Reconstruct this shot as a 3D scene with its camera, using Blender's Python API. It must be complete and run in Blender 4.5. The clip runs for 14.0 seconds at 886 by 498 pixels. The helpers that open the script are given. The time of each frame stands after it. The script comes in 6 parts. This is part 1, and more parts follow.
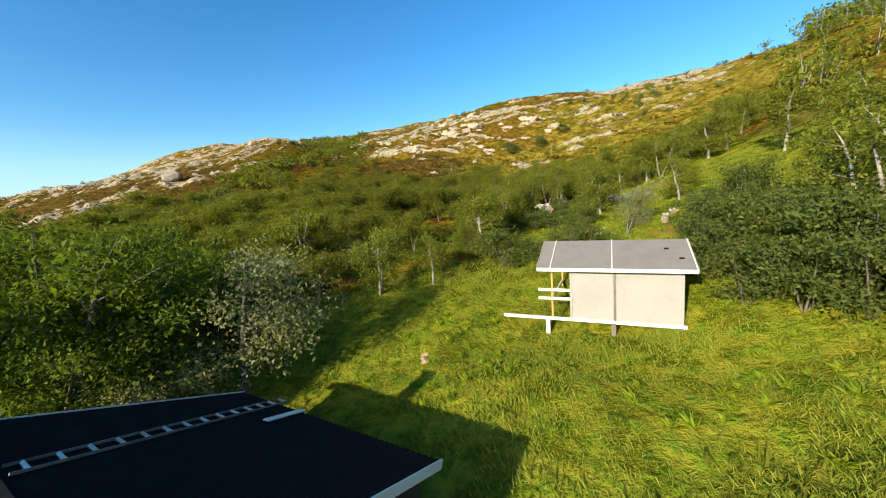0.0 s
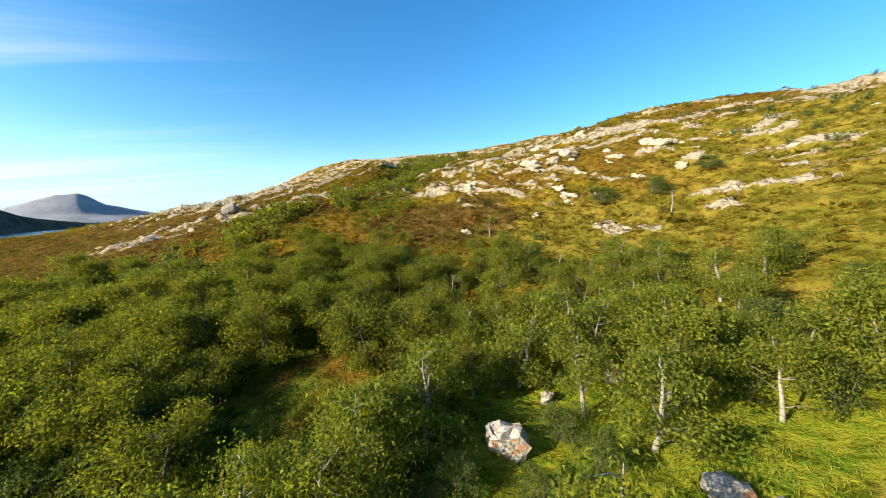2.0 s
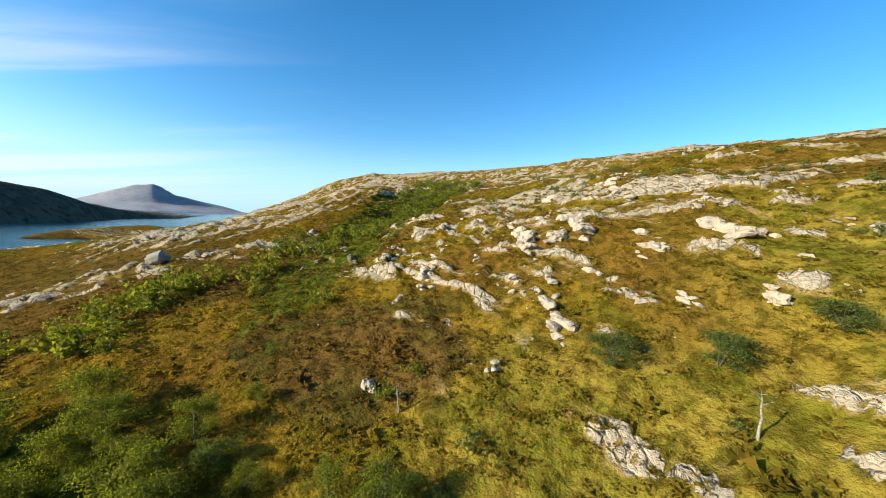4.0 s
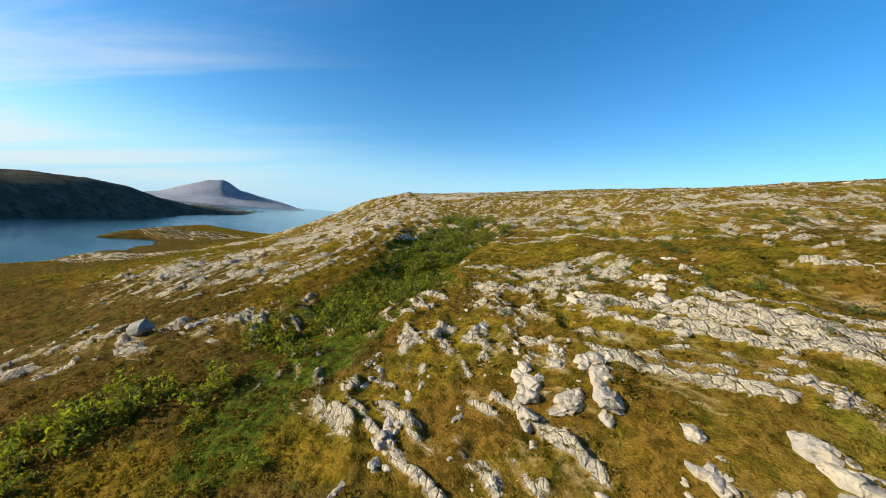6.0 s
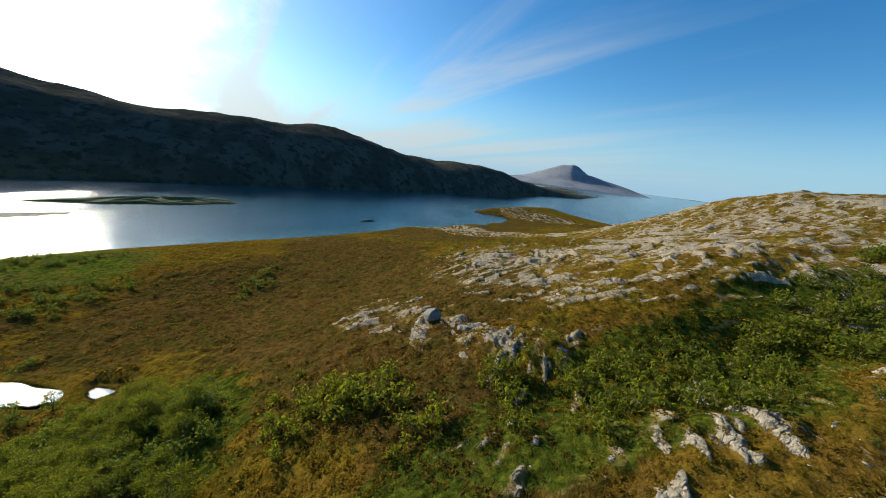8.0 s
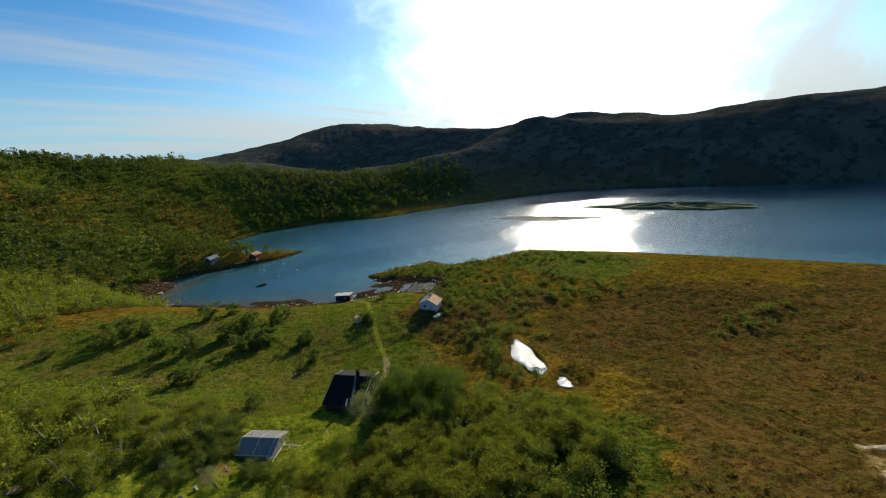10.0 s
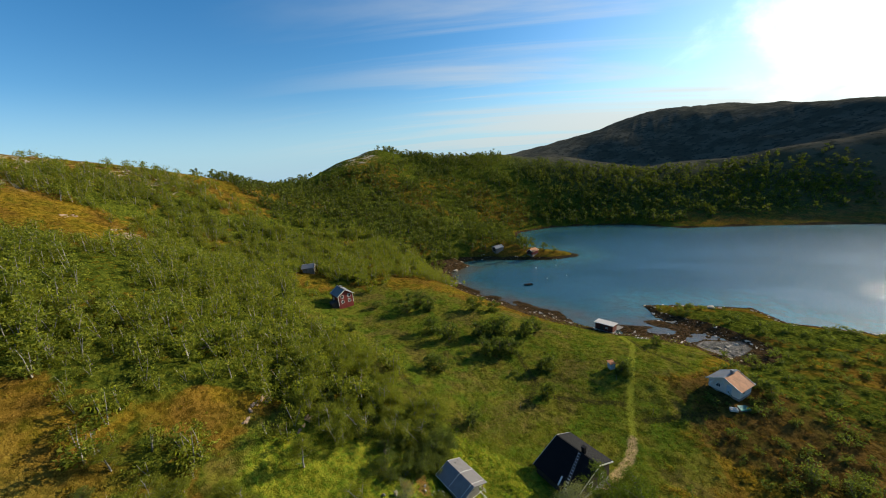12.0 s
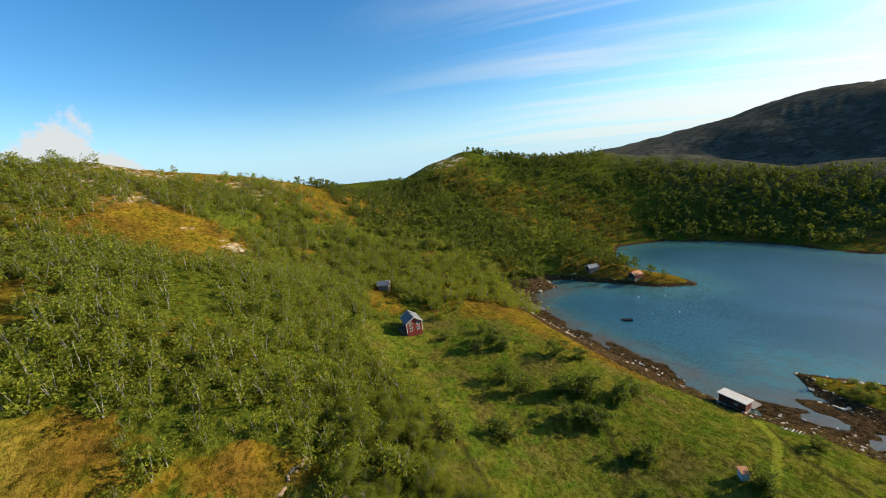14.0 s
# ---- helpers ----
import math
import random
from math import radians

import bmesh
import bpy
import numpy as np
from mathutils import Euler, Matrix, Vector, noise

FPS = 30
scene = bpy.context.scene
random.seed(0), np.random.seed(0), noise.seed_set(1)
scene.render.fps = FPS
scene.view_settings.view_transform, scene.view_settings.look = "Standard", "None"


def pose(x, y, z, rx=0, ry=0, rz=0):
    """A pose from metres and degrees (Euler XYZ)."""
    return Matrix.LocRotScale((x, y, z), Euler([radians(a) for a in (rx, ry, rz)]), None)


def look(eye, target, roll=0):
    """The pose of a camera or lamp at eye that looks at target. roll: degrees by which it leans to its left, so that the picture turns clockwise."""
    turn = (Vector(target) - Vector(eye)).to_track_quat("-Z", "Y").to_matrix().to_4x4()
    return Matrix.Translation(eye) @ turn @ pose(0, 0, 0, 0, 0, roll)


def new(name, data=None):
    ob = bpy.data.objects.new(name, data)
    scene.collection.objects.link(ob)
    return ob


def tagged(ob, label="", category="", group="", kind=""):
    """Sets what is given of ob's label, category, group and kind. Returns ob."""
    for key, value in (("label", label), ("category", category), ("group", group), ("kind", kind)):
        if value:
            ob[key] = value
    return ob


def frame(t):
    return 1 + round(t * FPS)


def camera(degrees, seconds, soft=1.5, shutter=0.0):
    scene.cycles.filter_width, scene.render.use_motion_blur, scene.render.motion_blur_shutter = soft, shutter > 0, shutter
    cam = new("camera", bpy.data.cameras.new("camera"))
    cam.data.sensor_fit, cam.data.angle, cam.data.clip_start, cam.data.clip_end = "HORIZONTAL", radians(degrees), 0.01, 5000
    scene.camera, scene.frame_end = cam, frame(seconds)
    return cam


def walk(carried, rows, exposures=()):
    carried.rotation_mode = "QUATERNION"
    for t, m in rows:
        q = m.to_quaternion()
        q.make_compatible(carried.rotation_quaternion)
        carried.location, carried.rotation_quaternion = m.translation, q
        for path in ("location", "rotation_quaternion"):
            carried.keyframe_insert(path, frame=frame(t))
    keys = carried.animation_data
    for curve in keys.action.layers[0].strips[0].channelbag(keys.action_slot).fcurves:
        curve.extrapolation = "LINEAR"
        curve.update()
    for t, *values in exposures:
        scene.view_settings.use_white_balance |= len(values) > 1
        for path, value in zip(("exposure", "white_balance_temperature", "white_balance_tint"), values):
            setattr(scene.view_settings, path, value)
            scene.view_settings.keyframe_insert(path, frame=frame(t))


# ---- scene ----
EXPOSURES = [(0.0, 1.0, 6900, 4), (1.5, 1.2, 6900, 4), (2.5, 1.2, 6900, 4), (4.2, 0.9, 6600, 4), (6.5, 0.6, 6350, 4), (8.0, 0.3, 6250, 4), (9.0, 0.2, 6300, 4), (11.5, 0.32, 6650, 6), (14.0, 0.75, 6850, 6)]

# ---- camera ----
cam = camera(102.9, 14.0, 1.0)
PATH = [
    (0, (2.94, -2.17, 11.58), (1.59, 17.63, 9.14), -3.94),
    (0.5, (6.24, 3.90, 12.88), (2.99, 23.52, 10.71), -3.25),
    (1, (9.41, 9.14, 14.61), (4.01, 28.29, 12.59), -2.34),
    (1.5, (12.32, 14.80, 16.64), (4.92, 33.29, 14.71), -1.24),
    (2, (14.22, 21.00, 18.97), (5.38, 38.85, 17.17), -0.27),
    (2.5, (15.91, 26.62, 21.13), (6.07, 43.96, 19.54), 0.95),
    (3, (16.32, 31.98, 23.57), (5.96, 49.02, 22.11), 1.92),
    (3.5, (15.84, 37.25, 26.25), (5.23, 54.14, 24.77), 2.58),
    (4, (14.92, 42.42, 28.97), (4.08, 59.15, 27.37), 2.98),
    (4.2, (14.70, 44.54, 30.37), (3.63, 61.09, 28.53), 2.72),
    (6.3, (12.36, 55.52, 42.25), (-1.26, 70.06, 40.55), 6.54),
    (6.5, (11.50, 56.97, 42.93), (-2.84, 70.78, 41.08), 7.02),
    (7, (9.27, 60.15, 44.57), (-7.27, 71.12, 42.09), 8.43),
    (7.5, (6.95, 62.98, 45.85), (-11.75, 69.15, 42.36), 9.19),
    (8, (3.95, 65.57, 46.43), (-15.49, 65.34, 41.76), 7.69),
    (8.5, (0.69, 67.30, 46.90), (-17.22, 60.37, 41.31), 4.24),
    (9, (-2.40, 67.81, 47.87), (-16.79, 55.30, 41.83), 0.18),
    (9.2, (-3.82, 67.81, 48.30), (-16.41, 53.50, 42.23), -1.28),
    (11.3, (-12.64, 54.70, 50.63), (-5.95, 36.49, 45.79), -5.24),
    (11.5, (-12.94, 53.48, 51.20), (-5.04, 35.73, 46.44), -5.40),
    (12, (-13.30, 50.26, 52.77), (-3.00, 33.75, 48.18), -5.75),
    (12.5, (-13.18, 46.85, 54.35), (-1.19, 31.48, 49.89), -5.90),
    (13, (-12.42, 43.69, 55.97), (0.61, 29.18, 51.56), -5.98),
    (13.5, (-11.16, 40.26, 57.75), (2.61, 26.42, 53.37), -6.19),
    (14, (-9.42, 36.88, 59.72), (4.81, 23.54, 55.32), -6.35),
]
walk(cam, [(t, look(eye, target, roll)) for t, eye, target, roll in PATH], EXPOSURES)

# ---- world and sun ----
SUN_BEARING, SUN_HEIGHT = 145.0, 20.0
world = bpy.data.worlds.new("world")
scene.world = world
world.use_nodes = True
wt = world.node_tree
wt.nodes.clear()
w_out = wt.nodes.new("ShaderNodeOutputWorld")
w_bg = wt.nodes.new("ShaderNodeBackground")
w_sky = wt.nodes.new("ShaderNodeTexSky")
w_sky.sky_type = "NISHITA"
w_sky.sun_disc = False
w_sky.sun_elevation = radians(SUN_HEIGHT)
w_sky.sun_rotation = radians(360 - SUN_BEARING)
w_sky.air_density, w_sky.dust_density, w_sky.ozone_density = 1.0, 0.3, 2.5
w_bg.inputs["Strength"].default_value = 0.116


def w_node(kind, value=None, **sockets):
    """Adds a node to the sky; sockets by name with _ for a space, or i0, i1 by number."""
    n = wt.nodes.new(kind)
    if kind == "ShaderNodeMath":
        n.operation = value
    for k, v in sockets.items():
        s = n.inputs[int(k[1:])] if k[0] == "i" and k[1:].isdigit() else n.inputs[k.replace("_", " ")]
        if isinstance(v, (int, float, tuple)):
            s.default_value = v
        else:
            wt.links.new(v, s)
    return n


def w_math(op, a, b=0.0):
    return w_node("ShaderNodeMath", op, i0=a, i1=b).outputs[0]


def w_span(v, lo, hi, top=1.0):
    n = w_node("ShaderNodeMapRange", Value=v, From_Min=lo, From_Max=hi, To_Max=top)
    n.interpolation_type = "SMOOTHSTEP"
    return n.outputs["Result"]


def w_mix(f, a, b):
    n = wt.nodes.new("ShaderNodeMix")
    n.data_type = "RGBA"
    for k, v in (("Factor", f), ("A", a), ("B", b)):
        if isinstance(v, tuple):
            n.inputs[k].default_value = v
        else:
            wt.links.new(v, n.inputs[k])
    return n.outputs["Result"]


SB, SH = radians(SUN_BEARING), radians(SUN_HEIGHT)
SUN_WAY = Vector((-math.sin(SB) * math.cos(SH), math.cos(SB) * math.cos(SH), math.sin(SH)))
w_sat = w_node("ShaderNodeHueSaturation", Saturation=1.34, Color=w_sky.outputs["Color"])
w_dir = wt.nodes.new("ShaderNodeTexCoord").outputs["Generated"]
w_axes = w_node("ShaderNodeSeparateXYZ", Vector=w_dir).outputs


def w_towards(way):
    n = w_node("ShaderNodeVectorMath", i0=w_dir, i1=tuple(way))
    n.operation = "DOT_PRODUCT"
    return n.outputs["Value"]


# thin high streaks on the sun's side, drawn out along the wind
w_high = w_math("ADD", w_math("MAXIMUM", w_axes[2], 0.0), 0.13)
w_flat = w_node("ShaderNodeCombineXYZ", X=w_math("DIVIDE", w_axes[0], w_high), Y=w_math("DIVIDE", w_axes[1], w_high)).outputs[0]
w_turn = w_node("ShaderNodeMapping", Vector=w_flat, Rotation=(0.0, 0.0, radians(-33)))
w_long = w_node("ShaderNodeMapping", Vector=w_turn.outputs[0], Scale=(0.16, 1.25, 1.0))
w_streak = w_node("ShaderNodeTexNoise", Vector=w_long.outputs[0], Scale=1.0, Detail=7.0, Roughness=0.55, Distortion=0.7).outputs["Fac"]
w_side = w_span(w_towards((SUN_WAY.x, SUN_WAY.y, 0.0)), -0.15, 0.8)
w_cirrus = w_math("MULTIPLY", w_math("MULTIPLY", w_span(w_math("ADD", w_streak, w_span(w_axes[2], 0.2, 0.03, 0.09)), 0.49, 0.66), w_side), w_span(w_axes[2], -0.01, 0.05, 0.72))
w_near = w_math("MAXIMUM", w_towards(SUN_WAY), 0.0)
w_bank = w_node("ShaderNodeTexNoise", Vector=w_node("ShaderNodeMapping", Vector=w_dir, Scale=(1.0, 1.0, 1.7)).outputs[0], Scale=3.2, Detail=7.0, Roughness=0.6, Distortion=0.4).outputs["Fac"]
w_veil = w_span(w_math("ADD", w_near, w_math("MULTIPLY", w_math("SUBTRACT", w_bank, 0.5), 0.34)), 0.86, 0.97, 4.5)
w_glow = w_math("ADD", w_math("ADD", w_math("MULTIPLY", w_math("POWER", w_near, 40.0), 9.0), w_math("MULTIPLY", w_math("POWER", w_near, 5.0), 1.7)), w_veil)
# one heap of cloud far inland
w_puff = w_node("ShaderNodeTexNoise", Vector=w_dir, Scale=9.0, Detail=5.0, Roughness=0.6).outputs["Fac"]
w_heap = w_span(w_math("ADD", w_towards((0.997, 0.015, 0.062)), w_math("MULTIPLY", w_puff, 0.03)), 1.0082, 1.0115, 0.9)
w_blue = w_node("ShaderNodeVectorMath", i0=w_sat.outputs["Color"], i1=(0.98, 1.03, 1.1))
w_blue.operation = "MULTIPLY"
w_haze = w_span(w_axes[2], 0.22, 0.0, 0.88)
w_sum = w_mix(w_haze, w_blue.outputs["Vector"], (2.4, 3.9, 5.3, 1))
w_sum = w_mix(w_cirrus, w_sum, (4.5, 4.55, 4.6, 1))
w_add = w_node("ShaderNodeVectorMath", i0=w_sum)
w_scale = w_node("ShaderNodeVectorMath", i0=(1.0, 0.98, 0.93))
w_scale.operation = "SCALE"
wt.links.new(w_glow, w_scale.inputs["Scale"])
wt.links.new(w_scale.outputs["Vector"], w_add.inputs[1])
w_sum = w_add.outputs["Vector"]
w_sum = w_mix(w_heap, w_sum, (3.9, 3.95, 4.1, 1))
wt.links.new(w_sum, w_bg.inputs["Color"])
wt.links.new(w_bg.outputs["Background"], w_out.inputs["Surface"])

sun = new("sun", bpy.data.lights.new("sun", "SUN"))
sun.data.energy, sun.data.angle, sun.data.color = 5.0, radians(0.5), (1.0, 0.89, 0.72)
sun.matrix_world = look(SUN_WAY * 300, (0, 0, 0))

# ---- materials ----
class Mat:
    """A node material and short ways to add nodes to it."""

    def __init__(self, name, roughness=0.8, metallic=0.0, specular=0.3):
        self.m = bpy.data.materials.new(name)
        self.m.use_nodes = True
        self.t = self.m.node_tree
        self.b = self.t.nodes["Principled BSDF"]
        self.b.inputs["Roughness"].default_value = roughness
        self.b.inputs["Metallic"].default_value = metallic
        self.b.inputs["Specular IOR Level"].default_value = specular
        self.co = self.t.nodes.new("ShaderNodeTexCoord").outputs["Object"]
        self.pos = self.t.nodes.new("ShaderNodeNewGeometry").outputs["Position"]

    def link(self, a, b):
        self.t.links.new(a, b)

    def put(self, socket, v):
        if isinstance(v, (int, float)):
            socket.default_value = v
        elif isinstance(v, tuple):
            socket.default_value = v if len(v) == 4 else (*v, 1)
        else:
            self.link(v, socket)

    def scaled(self, k, co=None):
        n = self.t.nodes.new("ShaderNodeMapping")
        n.inputs["Scale"].default_value = k
        self.link(co or self.co, n.inputs["Vector"])
        return n.outputs["Vector"]

    def noise(self, scale, detail=3.0, rough=0.55, co=None, distort=0.0):
        n = self.t.nodes.new("ShaderNodeTexNoise")
        n.inputs["Scale"].default_value, n.inputs["Detail"].default_value = scale, detail
        n.inputs["Roughness"].default_value, n.inputs["Distortion"].default_value = rough, distort
        self.link(co or self.co, n.inputs["Vector"])
        return n.outputs["Fac"]

    def cells(self, scale, co=None, feature="F1", out="Distance", rand=1.0):
        n = self.t.nodes.new("ShaderNodeTexVoronoi")
        n.feature = feature
        n.inputs["Scale"].default_value, n.inputs["Randomness"].default_value = scale, rand
        self.link(co or self.co, n.inputs["Vector"])
        return n.outputs[out]

    def span(self, v, a, b, lo=0.0, hi=1.0):
        n = self.t.nodes.new("ShaderNodeMapRange")
        n.interpolation_type = "SMOOTHSTEP"
        for k, x in zip(("From Min", "From Max", "To Min", "To Max"), (a, b, lo, hi)):
            self.put(n.inputs[k], x)
        self.put(n.inputs["Value"], v)
        return n.outputs["Result"]

    def sum(self, op, a, b=0.0):
        n = self.t.nodes.new("ShaderNodeMath")
        n.operation = op
        self.put(n.inputs[0], a)
        self.put(n.inputs[1], b)
        return n.outputs["Value"]

    def mix(self, f, a, b, mode="MIX"):
        n = self.t.nodes.new("ShaderNodeMix")
        n.data_type, n.blend_type = "RGBA", mode
        self.put(n.inputs["Factor"], f)
        self.put(n.inputs["A"], a)
        self.put(n.inputs["B"], b)
        return n.outputs["Result"]

    def line(self, a, b, co):
        """Metres in plan from the line between two places."""
        n = self.t.nodes.new("ShaderNodeSeparateXYZ")
        self.link(co, n.inputs["Vector"])
        x, y = self.sum("SUBTRACT", n.outputs["X"], a[0]), self.sum("SUBTRACT", n.outputs["Y"], a[1])
        ex, ey = b[0] - a[0], b[1] - a[1]
        d2 = ex * ex + ey * ey
        t = self.sum("ADD", self.sum("MULTIPLY", x, ex / d2), self.sum("MULTIPLY", y, ey / d2))
        t = self.sum("MINIMUM", self.sum("MAXIMUM", t, 0.0), 1.0)
        px, py = self.sum("SUBTRACT", x, self.sum("MULTIPLY", t, ex)), self.sum("SUBTRACT", y, self.sum("MULTIPLY", t, ey))
        return self.sum("SQRT", self.sum("ADD", self.sum("MULTIPLY", px, px), self.sum("MULTIPLY", py, py)))

    def lines(self, places, co, width, wander):
        """1 on a trodden line through some places, 0 beside it."""
        d = None
        for a, b in zip(places, places[1:]):
            k = self.line(a, b, co)
            d = k if d is None else self.sum("MINIMUM", d, k)
        return self.span(self.sum("ADD", d, wander), width * 1.3, width * 0.5)

    def att(self, name):
        n = self.t.nodes.new("ShaderNodeAttribute")
        n.attribute_name = name
        return n.outputs["Fac"]

    def chance(self):
        return self.t.nodes.new("ShaderNodeObjectInfo").outputs["Random"]

    def island(self):
        return self.t.nodes.new("ShaderNodeNewGeometry").outputs["Random Per Island"]

    def colour(self, v):
        self.put(self.b.inputs["Base Color"], v)
        return self

    def rough(self, v):
        self.put(self.b.inputs["Roughness"], v)
        return self

    def thin(self, c, tint, share):
        """Lets a share of the light through, as leaves and blades do."""
        thru = self.t.nodes.new("ShaderNodeBsdfTranslucent")
        self.link(self.mix(1.0, c, tint, "MULTIPLY"), thru.inputs["Color"])
        both = self.t.nodes.new("ShaderNodeMixShader")
        both.inputs["Fac"].default_value = share
        self.link(self.b.outputs["BSDF"], both.inputs[1])
        self.link(thru.outputs["BSDF"], both.inputs[2])
        self.link(both.outputs["Shader"], self.t.nodes["Material Output"].inputs["Surface"])

    def bump(self, height, strength=0.4, distance=0.05):
        n = self.t.nodes.new("ShaderNodeBump")
        n.inputs["Strength"].default_value, n.inputs["Distance"].default_value = strength, distance
        self.link(height, n.inputs["Height"])
        self.link(n.outputs["Normal"], self.b.inputs["Normal"])
        return self


# ways worn into the ground, in plan
GRAVEL_PATH = [(-7.6, 3.0), (-9.4, -1.5), (-11.0, -6.0), (-11.1, -10.5)]
BARE_EARTH = (((13.3, 18.9), (14.2, 18.1), (14.8, 17.6)), ((15.2, 20.1), (15.6, 19.7)), ((21.3, 33.2), (22.0, 32.8)))
TRACK = [(-11.1, -10.5), (-10.1, -18.4), (-9.1, -44.0), (-6.0, -50.0)]
DITCHES = [[(42, -4), (26, 1), (15, 5)], [(17, -28.5), (8.3, -18), (8.4, -12)], [(3.4, -15.7), (-3.7, -17.7), (-9, -19)], [(-7.8, -48), (-12, -41), (-20, -36)], [(-13, -16), (-24, -22)]]


def ground_material():
    m = Mat("heath_ground", 0.95, specular=0.0)
    p = m.pos
    big, mid, fine, speck = m.noise(0.035, 4, co=p), m.noise(0.22, 5, co=p, distort=0.6), m.noise(1.3, 5, 0.65, co=p), m.noise(6.0, 4, 0.7, co=p)
    olive = m.mix(m.span(mid, 0.38, 0.62), (0.225, 0.143, 0.015), (0.118, 0.096, 0.01))
    olive = m.mix(m.span(m.noise(0.1, 4, 0.6, co=p), 0.43, 0.58, 0.0, 0.85), olive, (0.15, 0.082, 0.015))
    heath = m.mix(m.span(fine, 0.45, 0.72), olive, (0.095, 0.055, 0.008))
    heath = m.mix(m.span(speck, 0.56, 0.7), heath, (0.3, 0.195, 0.045))
    heath = m.mix(m.sum("MULTIPLY", m.att("pale"), m.span(fine, 0.75, 0.4)), heath, m.mix(m.span(mid, 0.4, 0.6), (0.26, 0.2, 0.032), (0.165, 0.15, 0.018)))
    grass = m.mix(m.span(mid, 0.35, 0.65), (0.08, 0.12, 0.012), (0.155, 0.138, 0.02))
    grass = m.mix(m.span(fine, 0.5, 0.75), grass, (0.105, 0.088, 0.016))
    grass = m.mix(m.span(m.noise(0.13, 4, 0.6, co=p, distort=0.5), 0.5, 0.64, 0.0, 0.75), grass, m.mix(m.span(fine, 0.4, 0.6), (0.17, 0.12, 0.035), (0.09, 0.075, 0.02)))
    moor = m.mix(m.span(mid, 0.4, 0.6), (0.115, 0.066, 0.02), (0.08, 0.062, 0.014))
    moor = m.mix(m.span(fine, 0.5, 0.7), moor, (0.062, 0.038, 0.013))
    # woodland floor, darkened in colour for the shadow between crowns
    wood = m.mix(m.span(fine, 0.4, 0.65), (0.05, 0.068, 0.009), (0.12, 0.125, 0.014))
    c = m.mix(m.span(m.sum("ADD", m.att("moor"), m.sum("MULTIPLY", m.sum("SUBTRACT", mid, 0.5), 2.0)), 0.25, 0.8, 0.0, 0.85), heath, moor)
    c = m.mix(m.span(m.sum("ADD", m.att("wood"), m.sum("MULTIPLY", m.sum("SUBTRACT", mid, 0.5), 1.6)), 0.35, 0.65), c, wood)
    c = m.mix(m.span(m.sum("ADD", m.att("meadow"), m.sum("MULTIPLY", m.sum("SUBTRACT", mid, 0.5), 1.6)), 0.35, 0.65), c, grass)
    lush = m.mix(m.span(fine, 0.4, 0.65), (0.24, 0.23, 0.022), (0.13, 0.19, 0.016))
    c = m.mix(m.span(m.sum("ADD", m.att("lush"), m.sum("MULTIPLY", m.sum("SUBTRACT", fine, 0.5), 1.0)), 0.3, 0.7), c, lush)
    shore = m.mix(m.span(fine, 0.4, 0.6), (0.085, 0.048, 0.02), (0.03, 0.022, 0.012))
    shore = m.mix(m.span(speck, 0.6, 0.68), shore, (0.34, 0.3, 0.25))
    shore = m.mix(m.span(m.sum("ADD", m.att("gravel"), m.sum("SUBTRACT", fine, 0.5)), 0.3, 0.6), shore, m.mix(m.span(speck, 0.4, 0.6), (0.25, 0.225, 0.2), (0.13, 0.115, 0.1)))
    c = m.mix(m.span(m.sum("ADD", m.att("shore"), m.sum("MULTIPLY", m.sum("SUBTRACT", fine, 0.5), 0.5)), 0.4, 0.6), c, shore)
    # hills across the fjord: their shaded slopes and haze are put into this colour
    far = m.mix(m.span(big, 0.42, 0.58), (0.06, 0.057, 0.042), (0.1, 0.088, 0.068))
    far = m.mix(m.span(m.noise(0.12, 5, 0.65, co=p), 0.5, 0.62), far, (0.042, 0.043, 0.033))
    clump = m.noise(0.8, 6, 0.72, co=p, distort=0.4)
    c = m.mix(m.span(clump, 0.42, 0.55), m.mix(1.0, c, (0.56, 0.58, 0.54), "MULTIPLY"), m.mix(1.0, c, (1.15, 1.12, 1.1), "MULTIPLY"))
    c = m.mix(m.att("far"), c, far)
    # bare rock: angular slabs in bands, with moss and pale dead grass between
    turn = m.t.nodes.new("ShaderNodeMapping")
    turn.inputs["Rotation"].default_value = (0, 0, radians(-120))
    m.link(p, turn.inputs["Vector"])
    along = turn.outputs["Vector"]
    bands = m.noise(0.3, 5, 0.62, co=m.scaled((0.55, 1.5, 0.8), along), distort=0.5)
    wob = m.t.nodes.new("ShaderNodeMix")
    wob.data_type = "VECTOR"
    wob.inputs["Factor"].default_value = 0.75
    shake = m.t.nodes.new("ShaderNodeTexNoise")
    shake.inputs["Scale"].default_value = 1.1
    m.link(along, shake.inputs["Vector"])
    m.link(along, wob.inputs["A"])
    lift = m.t.nodes.new("ShaderNodeVectorMath")
    lift.operation = "ADD"
    m.link(along, lift.inputs[0])
    m.link(shake.outputs["Color"], lift.inputs[1])
    m.link(lift.outputs["Vector"], wob.inputs["B"])
    block_co = m.scaled((0.6, 1.25, 1.0), wob.outputs["Result"])
    chunk = m.sum("FRACT", m.sum("MULTIPLY", m.cells(0.95, block_co, out="Color"), 7.31))
    joint = m.cells(0.95, block_co, "DISTANCE_TO_EDGE")
    chip = m.cells(3.1, block_co, "DISTANCE_TO_EDGE")
    steep = m.t.nodes.new("ShaderNodeSeparateXYZ")
    m.link(m.t.nodes.new("ShaderNodeNewGeometry").outputs["True Normal"], steep.inputs["Vector"])
    tilt = m.span(steep.outputs["Z"], 0.93, 0.7)
